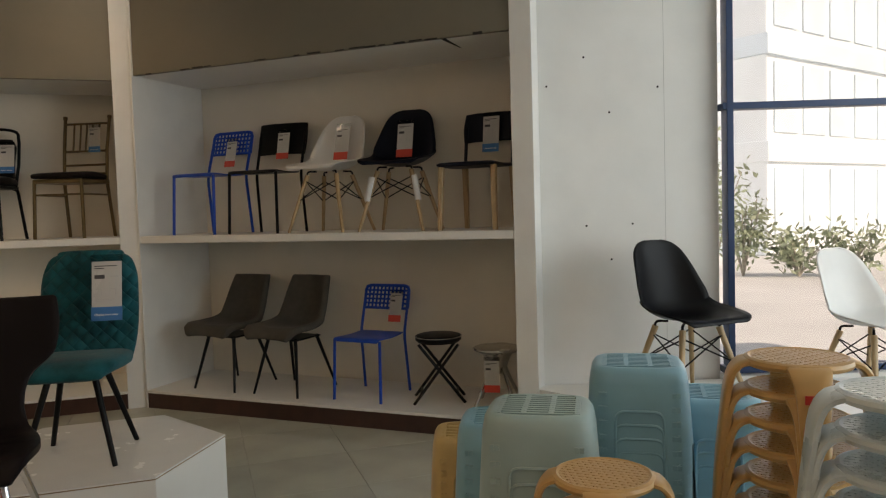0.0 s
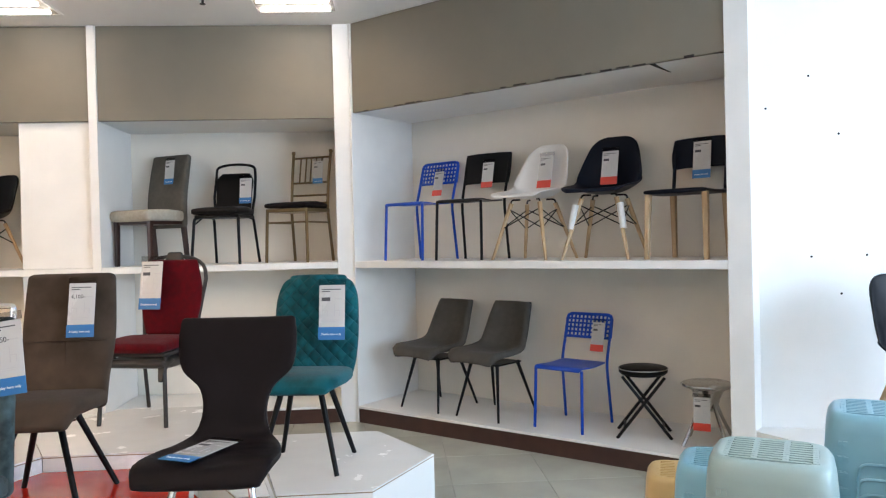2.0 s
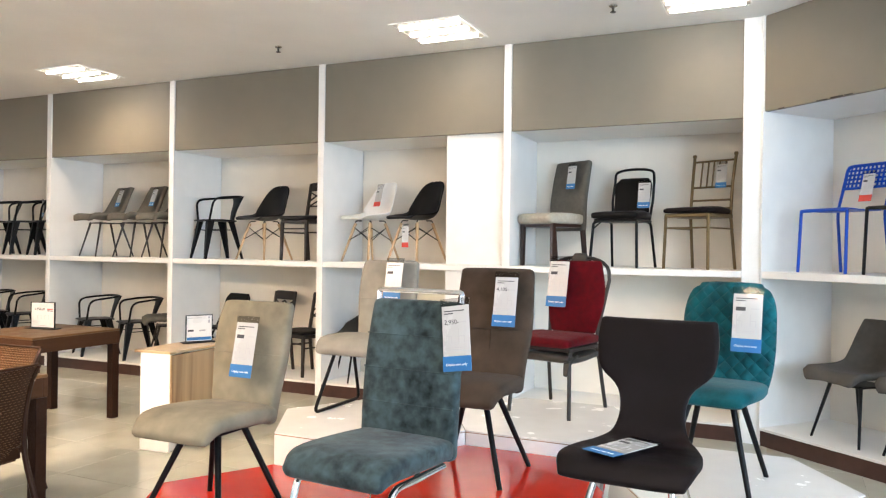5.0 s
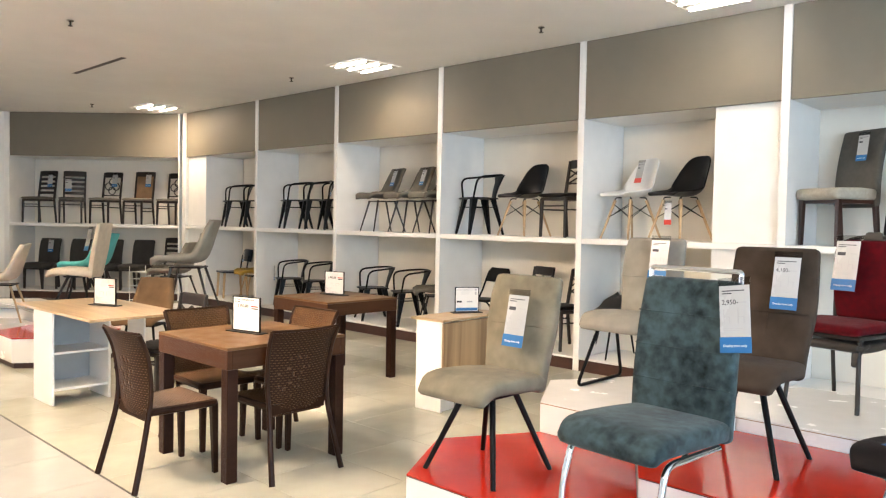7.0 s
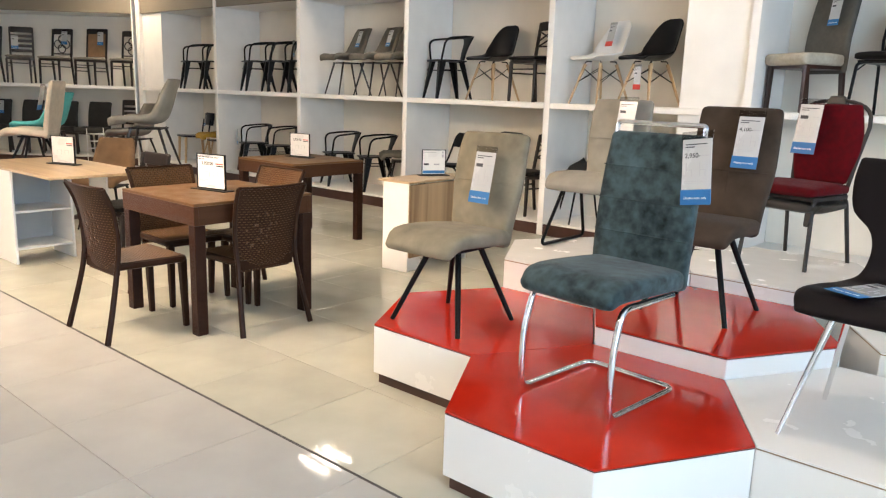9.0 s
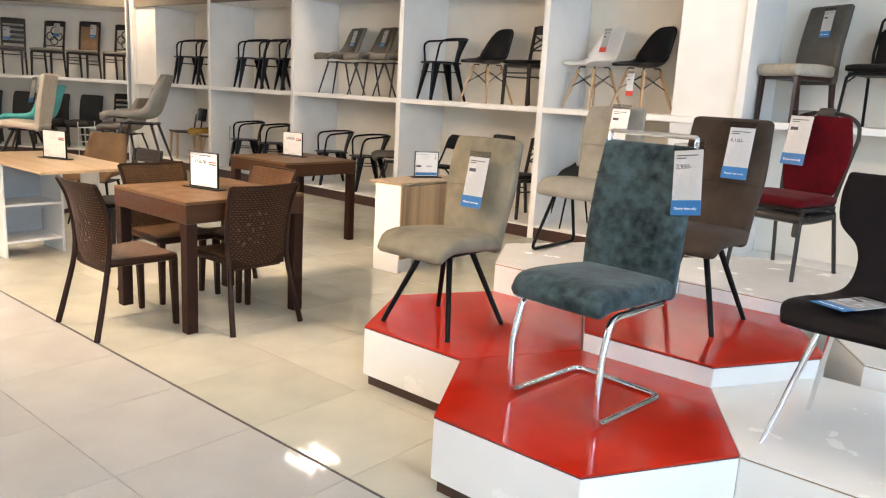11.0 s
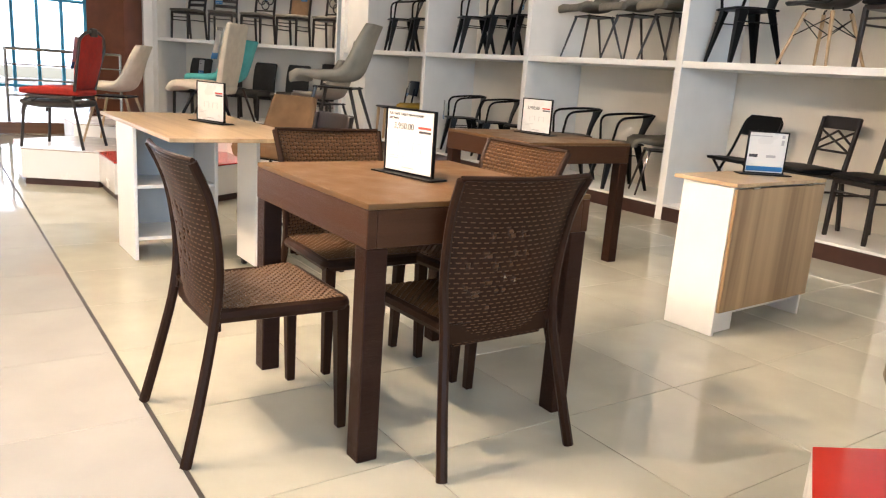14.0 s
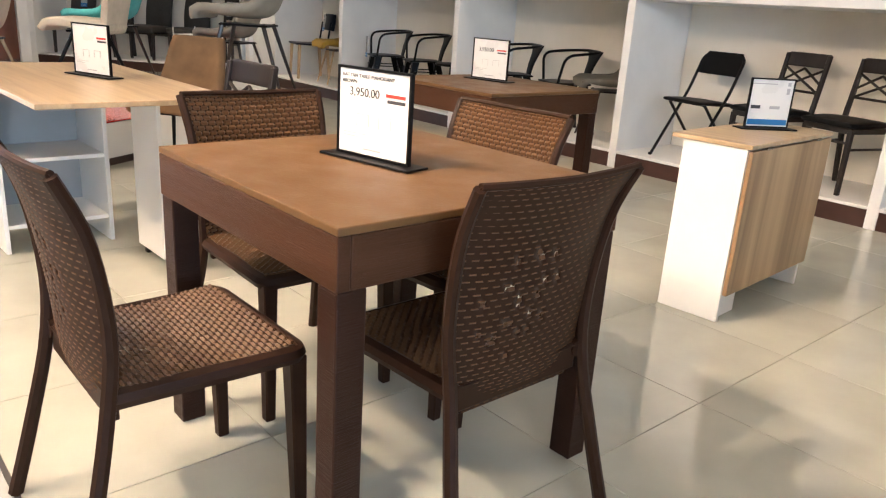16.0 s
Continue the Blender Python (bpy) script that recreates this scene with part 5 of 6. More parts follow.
for q in ((-0.15, -0.126, 0.3), (0.15, -0.126, 0.3)):
    part("foam_wrap", tube([(q[0], q[1], 0.36), (q[0] * 1.2, q[1] * 1.2, 0.2)], 0.023, 10, 0.021), M_WRAP, b2, "white foam sleeve", smooth=True)
wl = wing(block_chair(), 2.70, 0.34, Z1, -4)
hang(wl, 0.03, 0.2, 0.79, -8)
u1 = wing(bucket_chair(F_GREY, M_BLACK, "charcoal grey bucket chair with slim black legs"), 0.57, 0.36, Z0, -6)
wing(copy_thing(u1, Matrix()), 1.15, 0.34, Z0, -6)
u3 = wing(copy_thing(bp0, Matrix()), 1.82, 0.34, Z0, -4)
hang(u3, 0.12, 0.21, 0.74, -14, M_TAGRED, k=0.85)
wing(round_stool(), 2.36, 0.36, Z0, 112)
cs = wing(chrome_stool(), 2.8, 0.36, Z0, 10)
hang(cs, -0.02, -0.14, 0.33, 0, M_TAGRED, k=0.85)

# left wing
lad = wing(cross_chair(W_DARK, F_MGREY, "dark wooden ladder-back dining chair", "ladder", 0.97, "ladder_back_chair"), 0.42, 0.36, Z1, -14, WING_L)
hang(lad, 0.1, 0.19, 0.9, -8, k=0.9)
l2 = wing(copy_thing(lad, Matrix()), 1.06, 0.36, Z1, 18, WING_L)
hang(l2, -0.1, 0.19, 0.82, -8, k=0.9)
rg = wing(cross_chair(W_DARK, F_LGREY, "dark wooden dining chair with interlaced rings in the back", "rings", 0.96, "ring_back_chair"), 1.68, 0.36, Z1, -8, WING_L)
hang(rg, 0.08, 0.19, 0.92, -8, k=0.9)
pn = wing(cross_chair(W_DARK, F_LGREY, "dark wooden dining chair with tan woven back", "panel", 0.98, "cane_back_chair"), 2.3, 0.36, Z1, -8, WING_L)
hang(pn, 0.1, 0.19, 0.93, -8, k=0.9)
wing(copy_thing(rg, Matrix()), 2.93, 0.36, Z1, -8, WING_L)
dk = wing(parsons_chair(F_DGREY, F_DGREY, W_DARK, "charcoal upholstered dining chair", 0.92), 0.46, 0.38, Z0, -10, WING_L)
hang(dk, 0.08, 0.165, 0.9, -8, k=0.9)
for x in (1.06, 1.66, 2.26):
    wing(copy_thing(dk, Matrix()), x, 0.38, Z0, -10, WING_L)
wing(copy_thing(lad, Matrix()), 2.86, 0.36, Z0, -10, WING_L)

# ---- far hexagonal platforms and their chairs ----
for cx, cy, z, mt in ((-8.95, -4.15, 0.3, M_PLATW), (-8.03, -3.62, 0.3, M_RED), (-8.95, -3.09, 0.42, M_PLATW), (-8.03, -2.56, 0.45, M_PLATW), (-8.95, -2.03, 0.3, M_RED), (-9.87, -3.62, 0.42, M_PLATW)):
    hexa(cx, cy, z, mt, "hexagonal_platform", "low white hexagonal platform with red top" if mt is M_RED else "low white hexagonal platform at the far group")
rb = put(banquet_chair(F_REDB, M_BLKGREY, "bright red banquet chair with bronze legs", True, 0.95), -8.75, -4.35, 0.3, -35)
hang(rb, 0.06, 0.19, 0.9, -8)
put(bucket_chair(F_CREAM, W_BEECH, "cream bucket chair with pale wooden legs"), -9.1, -3.85, 0.3, -30)
cr = put(padded_chair(F_CREAM, "cream fabric chair with padded back", high=1.0), -8.75, -3.15, 0.42, -42)
hang(cr, 0.1, 0.18, 0.93, -12)
aq = put(bucket_chair(F_AQUA, W_MAHOG, "aqua fabric chair with reddish wooden legs"), -9.12, -2.86, 0.42, -58)
gg = put(bucket_chair(F_LGREY, W_DARK, "light grey bucket chair with black legs on a platform"), -7.75, -2.3, 0.45, -42, 1.18)
hang(gg, 0.1, 0.16, 0.85, -18)
hang(aq, 0.1, 0.16, 0.85, -18)
put(copy_thing(gg, Matrix()), -9.2, -1.72, 0.3, -58)
rack = thing("wire_rack", "white wire display rack", "rack")
for k in range(7):
    part("wire_shelf", rbox(-0.2, 0.2, -0.15, 0.15, 0.1 + 0.1 * k, 0.106 + 0.1 * k, 0.002), M_WHITE, rack)
for sx in (-1, 1):
    for sy in (-1, 1):
        part("post", tube([(sx * 0.2, sy * 0.15, 0), (sx * 0.2, sy * 0.15, 0.78)], 0.006, 6), M_WHITE, rack)
put(rack, -10.3, -1.6, 0, 20)

# ---- stools by the window ----
S_BLUE = mat("powder_blue_plastic", (0.2, 0.42, 0.52), 0.35, vary=0.05)
S_GREEN = mat("grey_green_plastic", (0.3, 0.41, 0.4), 0.35, vary=0.05)
S_TAN = mat("tan_plastic", (0.52, 0.3, 0.11), 0.33, vary=0.05)
S_PALE = mat("pale_grey_plastic", (0.52, 0.58, 0.58), 0.3, vary=0.05)
S_CREAM = mat("cream_yellow_plastic", (0.58, 0.40, 0.17), 0.35, vary=0.05)
M_LABEL = mat("red_label", (0.5, 0.03, 0.02), 0.4)


def rsq(w, k, n=28, e=0.45):
    return [(w * math.copysign(abs(math.cos(2 * math.pi * (i + 0.5) / n)) ** e, math.cos(2 * math.pi * (i + 0.5) / n)),
             w * k * math.copysign(abs(math.sin(2 * math.pi * (i + 0.5) / n)) ** e, math.sin(2 * math.pi * (i + 0.5) / n))) for i in range(n)]


def slot_stool(m, label, h=0.46):
    """Moulded square stool with a slotted top, arched side openings and small side knobs."""
    r = thing("plastic_stool", label, "stool", "stacked plastic stools")
    bm = bmesh.new()
    n = 28
    rings = []
    for w, z in ((0.168, 0.0), (0.158, h * 0.5), (0.146, h - 0.05), (0.140, h - 0.018), (0.130, h - 0.004), (0.118, h)):
        rings.append([bm.verts.new((x, y, z)) for x, y in rsq(w, 0.92, n)])
    for q, (A, B) in enumerate(zip(rings, rings[1:])):
        for j in range(n):
            mid = j % 7 in (2, 3, 4)
            if q == 0 and mid:
                continue
            bm.faces.new((A[j], A[(j + 1) % n], B[(j + 1) % n], B[j]))
    inner = [bm.verts.new((x, y, h - 0.002)) for x, y in rsq(0.108, 0.92, n)]
    for j in range(n):
        bm.faces.new((rings[-1][j], rings[-1][(j + 1) % n], inner[(j + 1) % n], inner[j]))
    part("body", bm, m, r, smooth=True)
    top = bmesh.new()
    for i in range(10):
        y = -0.09 + 0.18 * i / 9
        hw = 0.105 if abs(y) < 0.07 else 0.09
        box(top, -hw, hw, y - 0.0042, y + 0.0042, h - 0.007, h + 0.001)
    for x in (-0.1, -0.035, 0.035, 0.1):
        box(top, x - 0.007, x + 0.007, -0.09, 0.09, h - 0.0065, h + 0.0005)
    part("slotted_top", top, m, r, "slotted seat grid")["kind"] = "stuff"
    marks = bmesh.new()
    for i in range(7):
        z = h - 0.085 - 0.042 * i
        f = 0.143 + (h - 0.05 - z) * 0.056
        for sx in (-1, 1):
            for dx in (0.0, 0.013):
                box(marks, sx * (0.098 + dx) - 0.005, sx * (0.098 + dx) + 0.005, -f * 0.935, -f * 0.90, z, z + 0.014)
    ob = part("corner_lug", marks, m, r, "small moulded stacking lugs")
    ob["kind"] = "stuff"
    arch = bend([(-0.075, -0.152, 0.03), (-0.068, -0.143, h - 0.125), (0.068, -0.143, h - 0.125), (0.075, -0.152, 0.03)], 0.03)
    part("arch_rim", tube(arch, 0.0045, 6), m, r, "raised arch moulding", smooth=True)
    return r


def arch_stool(m, label, h=0.46, tag=True):
    """Moulded stool with a round pierced seat and four broad bent legs."""
    r = thing("plastic_stool", label, "stool", "stacked plastic stools")
    part("seat_ring", tube([(0.135 * math.cos(a * math.pi / 18), 0.135 * math.sin(a * math.pi / 18), h - 0.012) for a in range(36)], 0.014, 8, closed=True), m, r, smooth=True)
    g = bmesh.new()
    for i in range(-6, 7):
        o = i * 0.02
        hw = math.sqrt(max(0.0, 0.13 ** 2 - o * o))
        if hw > 0.02:
            for rot in (0, 60, 120):
                box(g, -hw, hw, o - 0.0042, o + 0.0042, h - 0.010 + rot * 1e-5, h - 0.002 + rot * 1e-5, Matrix.Rotation(radians(rot), 4, "Z"))
    part("pierced_seat", g, m, r, "seat pierced with small holes")["kind"] = "stuff"
    for k in range(4):
        a = radians(45 + 90 * k)
        c, s = math.cos(a), math.sin(a)
        keys = [(-0.115, h - 0.012, 0.12, 0.02), (-0.155, h - 0.018, 0.11, 0.022), (-0.185, h - 0.06, 0.09, 0.024), (-0.2, h - 0.16, 0.075, 0.026), (-0.215, 0.16, 0.066, 0.026), (-0.225, 0.012, 0.06, 0.026)]
        bm = slab(keys, 16, 12, square=0.5)
        bm.transform(Matrix.Rotation(a + math.pi / 2, 4, "Z"))
        part("leg", bm, m, r, smooth=True)
    if tag:
        part("label", rbox(-0.03, 0.03, -0.003, 0.003, -0.012, 0.012, 0.001, 1), M_LABEL, r, "red product label").matrix_world = pose(-0.15, -0.155, h - 0.075, 0, 0, -45)
    return r


def stack(make, m, label, x, y, top, rz, step=0.058, h=0.46, s=1.0):
    """A stack of alike stools whose uppermost seat lies at the height top."""
    n = max(1, round((top - h * s) / step) + 1)
    step = (top - h * s) / max(1, n - 1)
    first = make(m, label)
    for i in range(n):
        ob = first if i == 0 else copy_thing(first, Matrix())
        put(ob, x, y, i * step, rz + (i % 2) * 0.8, s)
    return first


BL = "powder blue plastic stool with slotted top in a stack"
TN = "tan plastic stool with pierced round seat in a stack"
stack(slot_stool, S_GREEN, "grey green plastic stool with slotted top in a stack", 1.453, -4.425, 0.94, -30, 0.043, s=1.08)
stack(slot_stool, S_BLUE, BL, 1.50, -4.06, 0.81, -26, 0.043, s=1.08)
stack(slot_stool, S_BLUE, BL, 1.929, -4.188, 0.98, -32, 0.043, s=1.08)
stack(slot_stool, S_BLUE, BL, 2.305, -4.10, 0.815, -34, 0.043, s=1.08)
stack(arch_stool, S_TAN, TN, 2.174, -4.634, 1.05, 12, 0.082)
stack(arch_stool, S_TAN, TN, 1.41, -4.846, 0.885, 15, 0.082, s=0.80)
stack(arch_stool, S_PALE, "pale grey plastic stool with pierced round seat in a stack", 2.027, -5.107, 1.07, 10, 0.088)
stack(slot_stool, S_CREAM, "cream yellow plastic stool with slotted top in a stack", 1.51, -3.69, 0.66, -20, 0.05)

# shell chairs on the window ledge
tagged(part("display_block", rbox(2.93, 4.6, -3.5, -2.45, 0.0, 0.36, 0.006), M_WHITE), "white display block below the window", "display block")
wb = put(copy_thing(sh_b, Matrix()), 3.17, -2.77, 0.3605, 6, 1.1)
wb["label"] = "black moulded shell chair on a block by the window"
ww = put(copy_thing(sh_w, Matrix()), 4.04, -3.22, 0.3605, 4, 1.02)
ww["label"] = "white moulded shell chair on a block by the window"

# ---- glazing on the window side ----
WIN = frame_at(3.74, -2.36, math.atan2(-0.33, 0.94))
def glazing(m, x1, rows, cols, z0, z1, frame_m, nm, w=0.06, d=0.1):
    r = tagged(empty(nm, m), "blue framed window glazing with clear panes", kind="structure")
    for z in rows:
        part("transom", rbox(0, x1, -d / 2, d / 2, z - w / 2, z + w / 2, 0.003), frame_m, r)
    for x in cols:
        part("mullion", rbox(x - w / 2, x + w / 2, -d / 2 - 0.003, d / 2 + 0.003, z0, z1, 0.003), frame_m, r)
    for a, b in zip(cols, cols[1:]):
        for c, e in zip(rows, rows[1:]):
            p = part("pane", rbox(a + w / 2, b - w / 2, -0.004, 0.004, c + w / 2, e - w / 2, 0.001, 1), M_GLASS, r)
            p.visible_shadow = False
    return r


glazing(WIN, 1.98, (0.42, 2.10, CEIL - 0.03), (0.045, 1.6, 1.95), 0.39, CEIL, M_BLUE, "window_1", 0.042)
bm = bmesh.new()
box(bm, 0.0, 1.97, -0.08, 0.08, 0.0, 0.388, WIN)
structure("window_sill_wall", bm, M_WHITE, "low white wall below the window")
bm = bmesh.new()
wm = frame_at(2.6, -1.985, math.atan2(-0.40, 1.42))
box(bm, 0.0, 1.205, 0.0, 0.14, 0.0, CEIL, wm)
structure("wall_panel", bm, M_WALL, "white painted panel wall with small screw holes")
part_w = bpy.data.objects["wall_panel"]
jt = bmesh.new()
box(jt, 0.855, 0.857, -0.0012, 0.0005, 0.36, CEIL - 0.002, wm)
part("panel_joint", jt, M_BACKGREY, part_w)
for x, z in ((0.1, 2.26), (0.5, 2.09), (0.5, 1.15), (0.815, 2.245), (0.34, 1.37), (0.64, 1.375), (0.34, 2.44)):
    h = part("screw_hole", loft_disc(0.007, 0, 0.003, 10, 0.001), M_BLACK, part_w)
    h.matrix_world = wm @ Matrix.Translation((x, -0.0005, z)) @ Matrix.Rotation(radians(90), 4, "X")

# cracks in the soffit board of the window-side shelf bay
M_CRACK = mat("dark_gap", (0.012, 0.009, 0.007), 0.8)
wing_top = bpy.data.objects["display_shelf_wing"]
for ax, ay, bx2, by2, w in ((2.125, -1.69, 2.335, -1.45, 0.012), (2.41, -1.955, 2.50, -1.985, 0.008)):
    bm = bmesh.new()
    d = Vector((bx2 - ax, by2 - ay, 0))
    q = Vector((-d.y, d.x, 0)).normalized()
    v = [bm.verts.new((Vector((ax, ay, z)) + d * u + q * w * k * (1.4 - u))) for z in (HD_R - 0.003, HD_R - 0.0005) for u, k in ((0, -1), (0.35, -0.7), (1, -0.5), (1, 0.5), (0.3, 1.2), (0, 1))]
    for f in ((5, 4, 3, 2, 1, 0), (6, 7, 8, 9, 10, 11)) + tuple((i, (i + 1) % 6, 6 + (i + 1) % 6, 6 + i) for i in range(6)):
        bm.faces.new([v[i] for i in f])
    bm.transform(wing_top.matrix_world.inverted())
    part("soffit_crack", bm, M_CRACK, wing_top, "dark open crack in the soffit")
random.seed(9)
bm = bmesh.new()
for i in range(26):
    x = 0.02 + 2.9 * i / 26
    if random.random() < 0.45:
        box(bm, x, x + random.uniform(0.04, 0.12), 0.004, 0.0115, HD_R - random.uniform(0.0, 0.006), HD_R + random.uniform(0.004, 0.01))
part("torn_edging", bm, M_CRACK, wing_top, "dark torn edging strip")["kind"] = "stuff"

# street behind the window: tower with haze put into its colours, palms, ground
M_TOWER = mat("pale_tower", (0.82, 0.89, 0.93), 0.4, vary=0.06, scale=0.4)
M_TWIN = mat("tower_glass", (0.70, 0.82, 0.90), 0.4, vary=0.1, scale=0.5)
# concrete base colour raised to stand in for overexposed daylight
M_STREET = mat("street_concrete", (0.56, 0.57, 0.56), 0.8, vary=0.1, scale=0.6)
# leaf green lightened to imitate the glare outdoors
M_LEAF = mat("dusty_leaf", (0.34, 0.40, 0.27), 0.6, vary=0.3, scale=3)
M_TRUNK = mat("pale_bark", (0.42, 0.39, 0.33), 0.9, vary=0.2, scale=10, bump=0.4)
bm = bmesh.new()
box(bm, -400, 400, 9, 500, -0.6, -0.4)
box(bm, 9, 400, -200, 9, -0.6, -0.4)
structure("ground", bm, M_STREET, "sunlit concrete ground outside, paled for glare")
structure("pavement", prism([(3.9, -2.15), (5.76, -2.8), (9.2, -2.8), (9.2, 9.2), (3.4, 9.2), (3.4, -1.9)], -0.3, 0.006), M_STREET, "concrete pavement outside the window, paled for glare")
tw = tagged(empty("tower_building", pose(22.5, 19.6, -0.4, 0, 0, 18)), "pale glass office tower across the street, whitened for haze", "building")
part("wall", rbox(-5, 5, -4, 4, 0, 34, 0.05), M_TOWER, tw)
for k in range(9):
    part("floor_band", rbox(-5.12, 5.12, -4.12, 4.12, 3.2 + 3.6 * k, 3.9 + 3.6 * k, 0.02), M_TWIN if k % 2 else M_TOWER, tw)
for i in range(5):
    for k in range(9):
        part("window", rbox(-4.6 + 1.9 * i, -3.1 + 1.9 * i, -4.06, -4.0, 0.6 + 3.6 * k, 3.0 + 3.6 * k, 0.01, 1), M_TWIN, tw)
random.seed(4)


def shrub(x, y, h, w):
    """A loose bush: thin stems and many small leaves in an uneven crown."""
    r = tagged(empty("shrub", pose(x, y, -0.4)), "sunlit leafy shrub outside the window", "shrub", "shrubs in the street")
    stems, leaves = [], bmesh.new()
    for k in range(7):
        a, q = random.uniform(0, 6.28), random.uniform(0.2, 0.8)
        tip = Vector((math.cos(a) * w * q, math.sin(a) * w * q, h * random.uniform(0.6, 1.0)))
        stems.append(tube([(0, 0, 0), tip * 0.5 + Vector((0, 0, h * 0.1)), tip], 0.03, 5, 0.01))
        for i in range(70):
            c = tip * random.uniform(0.35, 1.05) + Vector([random.gauss(0, w * 0.22) for _ in range(3)])
            c.z = max(c.z, 0.1)
            u, v = Vector([random.uniform(-1, 1) for _ in range(3)]).normalized() * 0.11, Vector([random.uniform(-1, 1) for _ in range(3)]).normalized() * 0.05
            leaves.faces.new([leaves.verts.new(p) for p in (c - u, c + v, c + u, c - v)])
    part("stem", merge(*stems), M_TRUNK, r)
    part("crown", leaves, M_LEAF, r)["kind"] = "stuff"


for q in ((13.0, 9.5, 3.6, 0.9), (13.6, 9.1, 2.0, 0.9), (14.6, 8.3, 1.1, 0.8), (15.4, 7.6, 1.2, 0.8)):
    shrub(*q)

# ---- far end: brown column, rail, blue glazing ----
bm = rbox(-0.35, 0.35, -0.33, 0.33, 0, CEIL, 0.004)
ob = structure("column", bm, M_COLUMN, "red-brown panelled column")
ob.matrix_world = frame_at(-15.52, -2.55, math.atan2(2.18, 2.46))
bm = rbox(-14.98, -14.86, -2.3, -2.16, 0, CEIL, 0.003)
structure("trim", bm, M_WHITE, "white end strip of the shelf wing")
GL = frame_at(-21.5, 2.4, radians(-90))
glazing(GL, 13.0, (0.15, 2.1, 4.2), [0.5 * k for k in range(27)], 0.0, 4.3, M_BLUE2, "window_2", 0.07, 0.12)
bm = bmesh.new()
box(bm, -30, -17.05, -10.9, 4, 4.3, 4.45)
structure("ceiling_far", bm, M_CEIL, "white ceiling over the far glazed hall")
bm = bmesh.new()
box(bm, -17.1, -17.0, -10.9, 4, CEIL, 4.3)
structure("ceiling_step", bm, M_CEIL, "white step in the ceiling")
bm = bmesh.new()
box(bm, -21.6, -15.0, 2.42, 2.55, 0, 4.3)
structure("wall_far", bm, M_WALL, "plain white painted wall")
bm = bmesh.new()
box(bm, 5.6, 5.72, -10.9, -9.3, 0, CEIL)
box(bm, 5.6, 5.72, -9.3, -3.7, 0, 0.5)
box(bm, 5.6, 5.72, -3.7, -2.9, 0, CEIL)
structure("wall_side", bm, M_WALL, "plain white painted wall")
M_HAZE = mat("bright_hazy_sky", (0.9, 0.95, 1.0), 1.0, emit=(0.88, 0.95, 1.0), estr=1.7)
for nm, c in (("backdrop", (-60, 120, 80, 81, -1, 60)), ("backdrop_far", (-81, -80, -60, 60, -1, 60))):
    bm = bmesh.new()
    box(bm, *c)
    structure(nm, bm, M_HAZE, "bright hazy sky beyond the windows")
M_PLANK = wood("brown_wood_floor", (0.12, 0.055, 0.03), (0.21, 0.11, 0.06), 0.25, 1.5, axis=1)
bm = bmesh.new()
box(bm, -21.4, -12.6, -4.6, -2.9, 0.001, 0.14)
ob = structure("wooden_deck", bm, M_PLANK, "brown wooden deck by the far rail")
rl = tagged(empty("railing", pose(-13.2, -4.4, 0.14)), "stainless steel tube railing with posts", "railing")
for z in (0.9, 0.7, 0.5, 0.3):
    part("rail", tube([(0, 0, z), (-7.5, 0.0, z)], 0.02 if z > 0.8 else 0.011, 8), M_STEEL, rl, smooth=True)
    part("rail", tube([(0, 0, z), (0, 1.4, z)], 0.02 if z > 0.8 else 0.011, 8), M_STEEL, rl, smooth=True)
for x, y in ((0, 0), (0, 1.4), (-1.9, 0), (-3.8, 0), (-5.7, 0)):
    part("post", tube([(x, y, 0), (x, y, 0.9)], 0.02, 8), M_STEEL, rl, smooth=True)

# ---- ceiling fittings ----
def sprinkler(x, y):
    r = tagged(empty("sprinkler", pose(x, y, CEIL)), "small chrome ceiling sprinkler head", "sprinkler", "sprinklers")
    d = loft_disc(0.032, -0.01, 0.0, 14, 0.003)
    part("escutcheon", d, M_STEEL, r, smooth=True)
    part("stem", tube([(0, 0, -0.01), (0, 0, -0.05)], 0.009, 8), M_BLKGREY, r, smooth=True)
    part("deflector", loft_disc(0.022, -0.056, -0.05, 12, 0.002), M_BLKGREY, r)


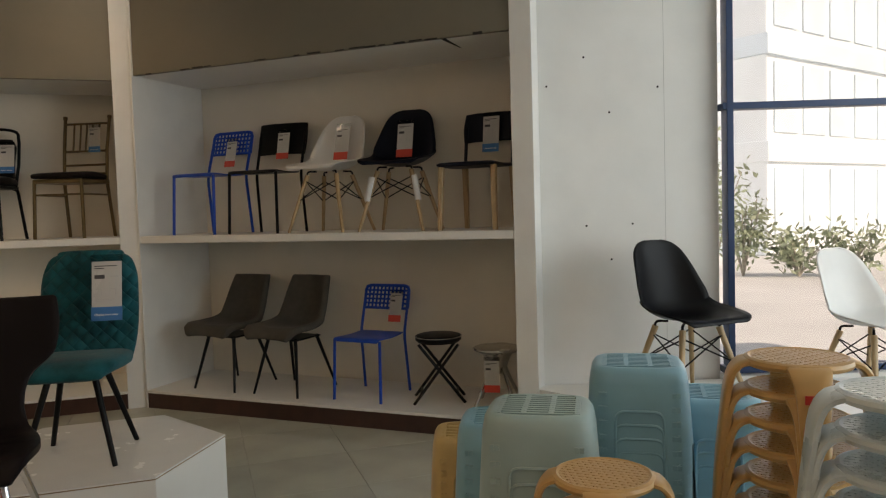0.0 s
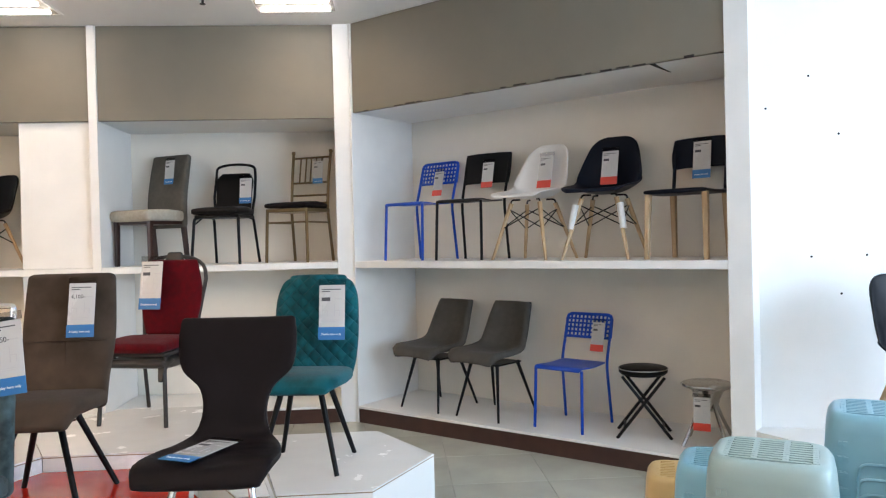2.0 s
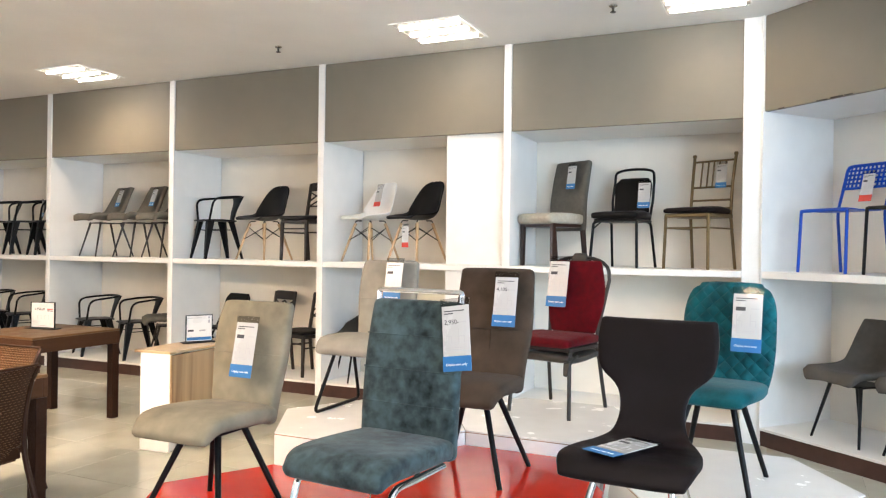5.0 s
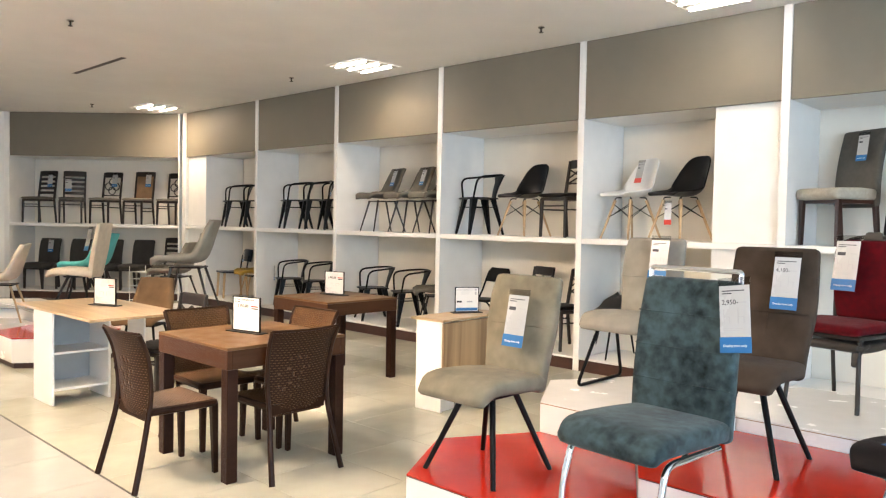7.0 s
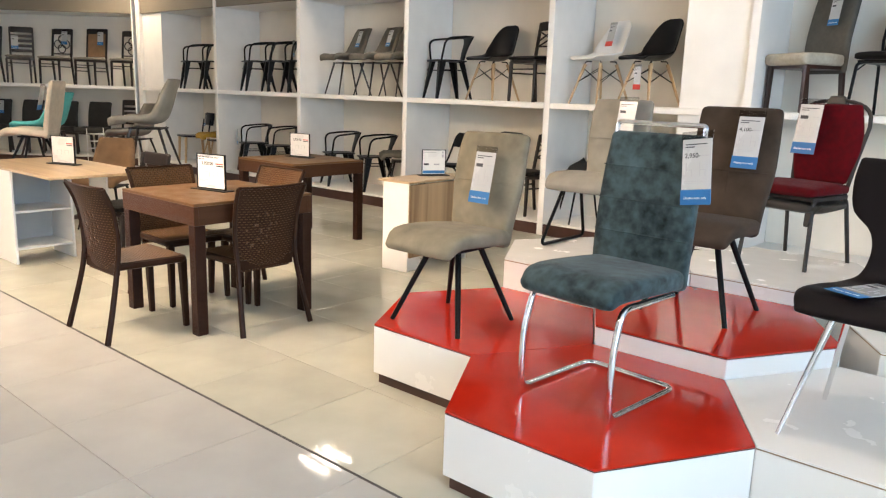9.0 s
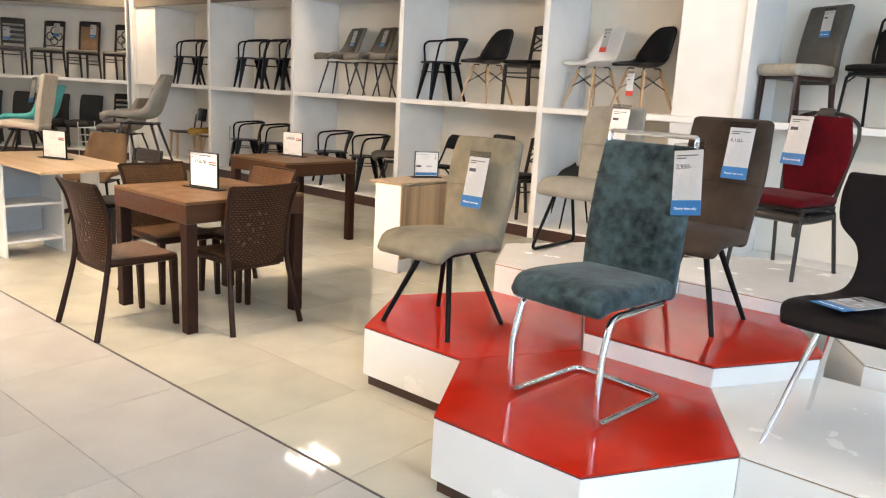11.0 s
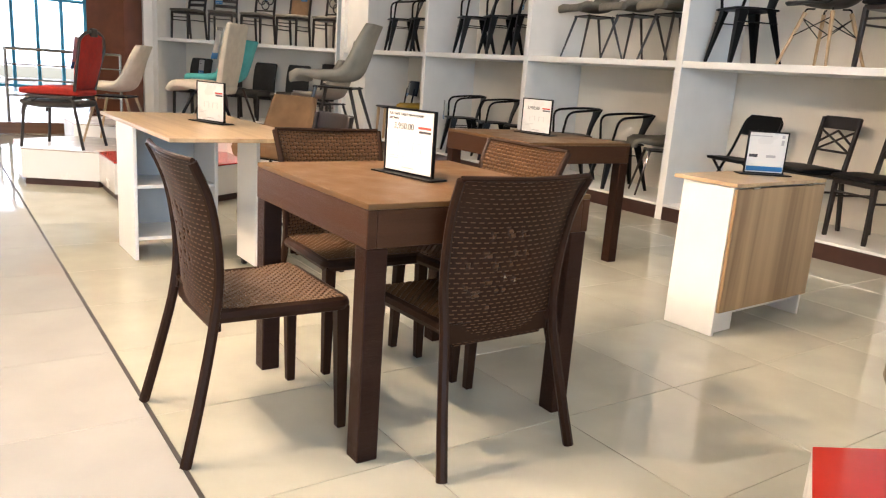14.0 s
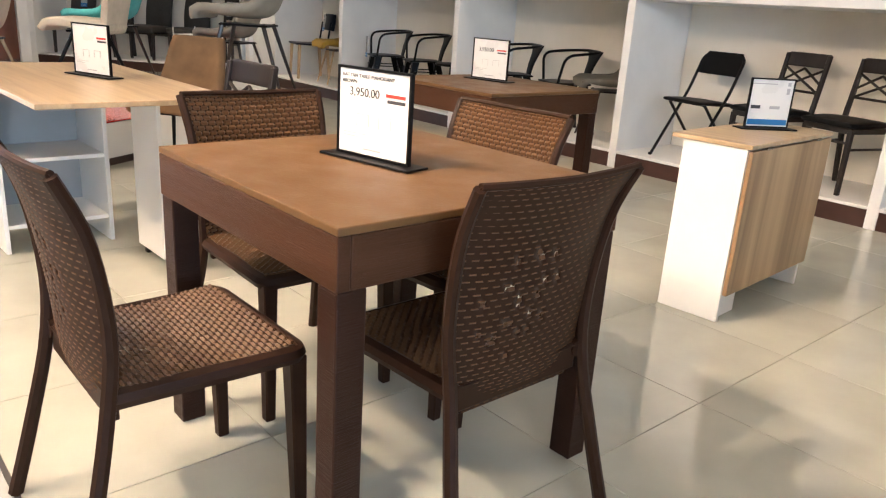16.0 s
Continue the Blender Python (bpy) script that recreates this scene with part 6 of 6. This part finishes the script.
for q in ((-7.3, -3.76), (-4.0, -0.72), (-0.91, -0.71), (-10.52, -3.82), (-8.0, -0.75), (-12.6, -1.5)):
    sprinkler(*q)
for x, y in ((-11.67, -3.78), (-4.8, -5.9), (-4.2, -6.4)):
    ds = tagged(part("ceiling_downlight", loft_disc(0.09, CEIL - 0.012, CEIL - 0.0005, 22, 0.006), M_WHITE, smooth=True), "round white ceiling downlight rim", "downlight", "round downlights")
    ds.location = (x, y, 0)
bm = rbox(-10.06, -8.55, -2.74, -2.68, CEIL - 0.004, CEIL - 0.001, 0.001)
tagged(part("ceiling_slot", bm, M_BLKGREY), "narrow dark slot diffuser in the ceiling", "vent")

# ---- floor tiles ----
def tile_mesh(w, d, material):
    bm = rbox(-w / 2 + 0.0012, w / 2 - 0.0012, -d / 2 + 0.0012, d / 2 - 0.0012, -0.012, 0, 0.0012, 1)
    me = bpy.data.meshes.new("tile")
    bm.to_mesh(me)
    bm.free()
    me.materials.append(material)
    return me


FLOOR = bpy.data.objects["floor"]


def tiles(x0, x1, y0, y1, w, d, material, near):
    me = tile_mesh(w, d, material)
    rest = bmesh.new()
    nx, ny = math.ceil((x1 - x0) / w), math.ceil((y1 - y0) / d)
    for i in range(nx):
        for j in range(ny):
            cx, cy = x1 - (i + 0.5) * w, y0 + (j + 0.5) * d
            if cx > 2.6 and cy > -1.9 - 0.37 * (cx - 2.6):
                continue
            if near[0] < cx < near[1] and near[2] < cy < near[3]:
                ob = new("tile", me)
                ob.parent, ob.location = FLOOR, (cx, cy, 0)
            else:
                vs, fs = box(rest, cx - w / 2 + 0.0012, cx + w / 2 - 0.0012, cy - d / 2 + 0.0012, cy + d / 2 - 0.0012, -0.012, 0)
    me2 = bpy.data.meshes.new("tile_field")
    rest.to_mesh(me2)
    rest.free()
    me2.materials.append(material)
    ob = new("tile_field", me2)
    ob.parent = FLOOR
    ob["kind"] = "stuff"


tiles(-23.0, 7.984, -4.745, 1.2, 0.6, 0.6, M_FLOOR, (-7, 2.2, -4.8, 0.1))
tiles(-23.0, 7.984, -10.757, -4.757, 0.6, 0.6, M_FLOOR2, (-6, 0, -6.6, -4.7))
bm = bmesh.new()
box(bm, -23, 8, -4.757, -4.745, -0.012, -0.001)
structure("floor_joint", bm, M_JOINT, "dark joint between two floor areas")
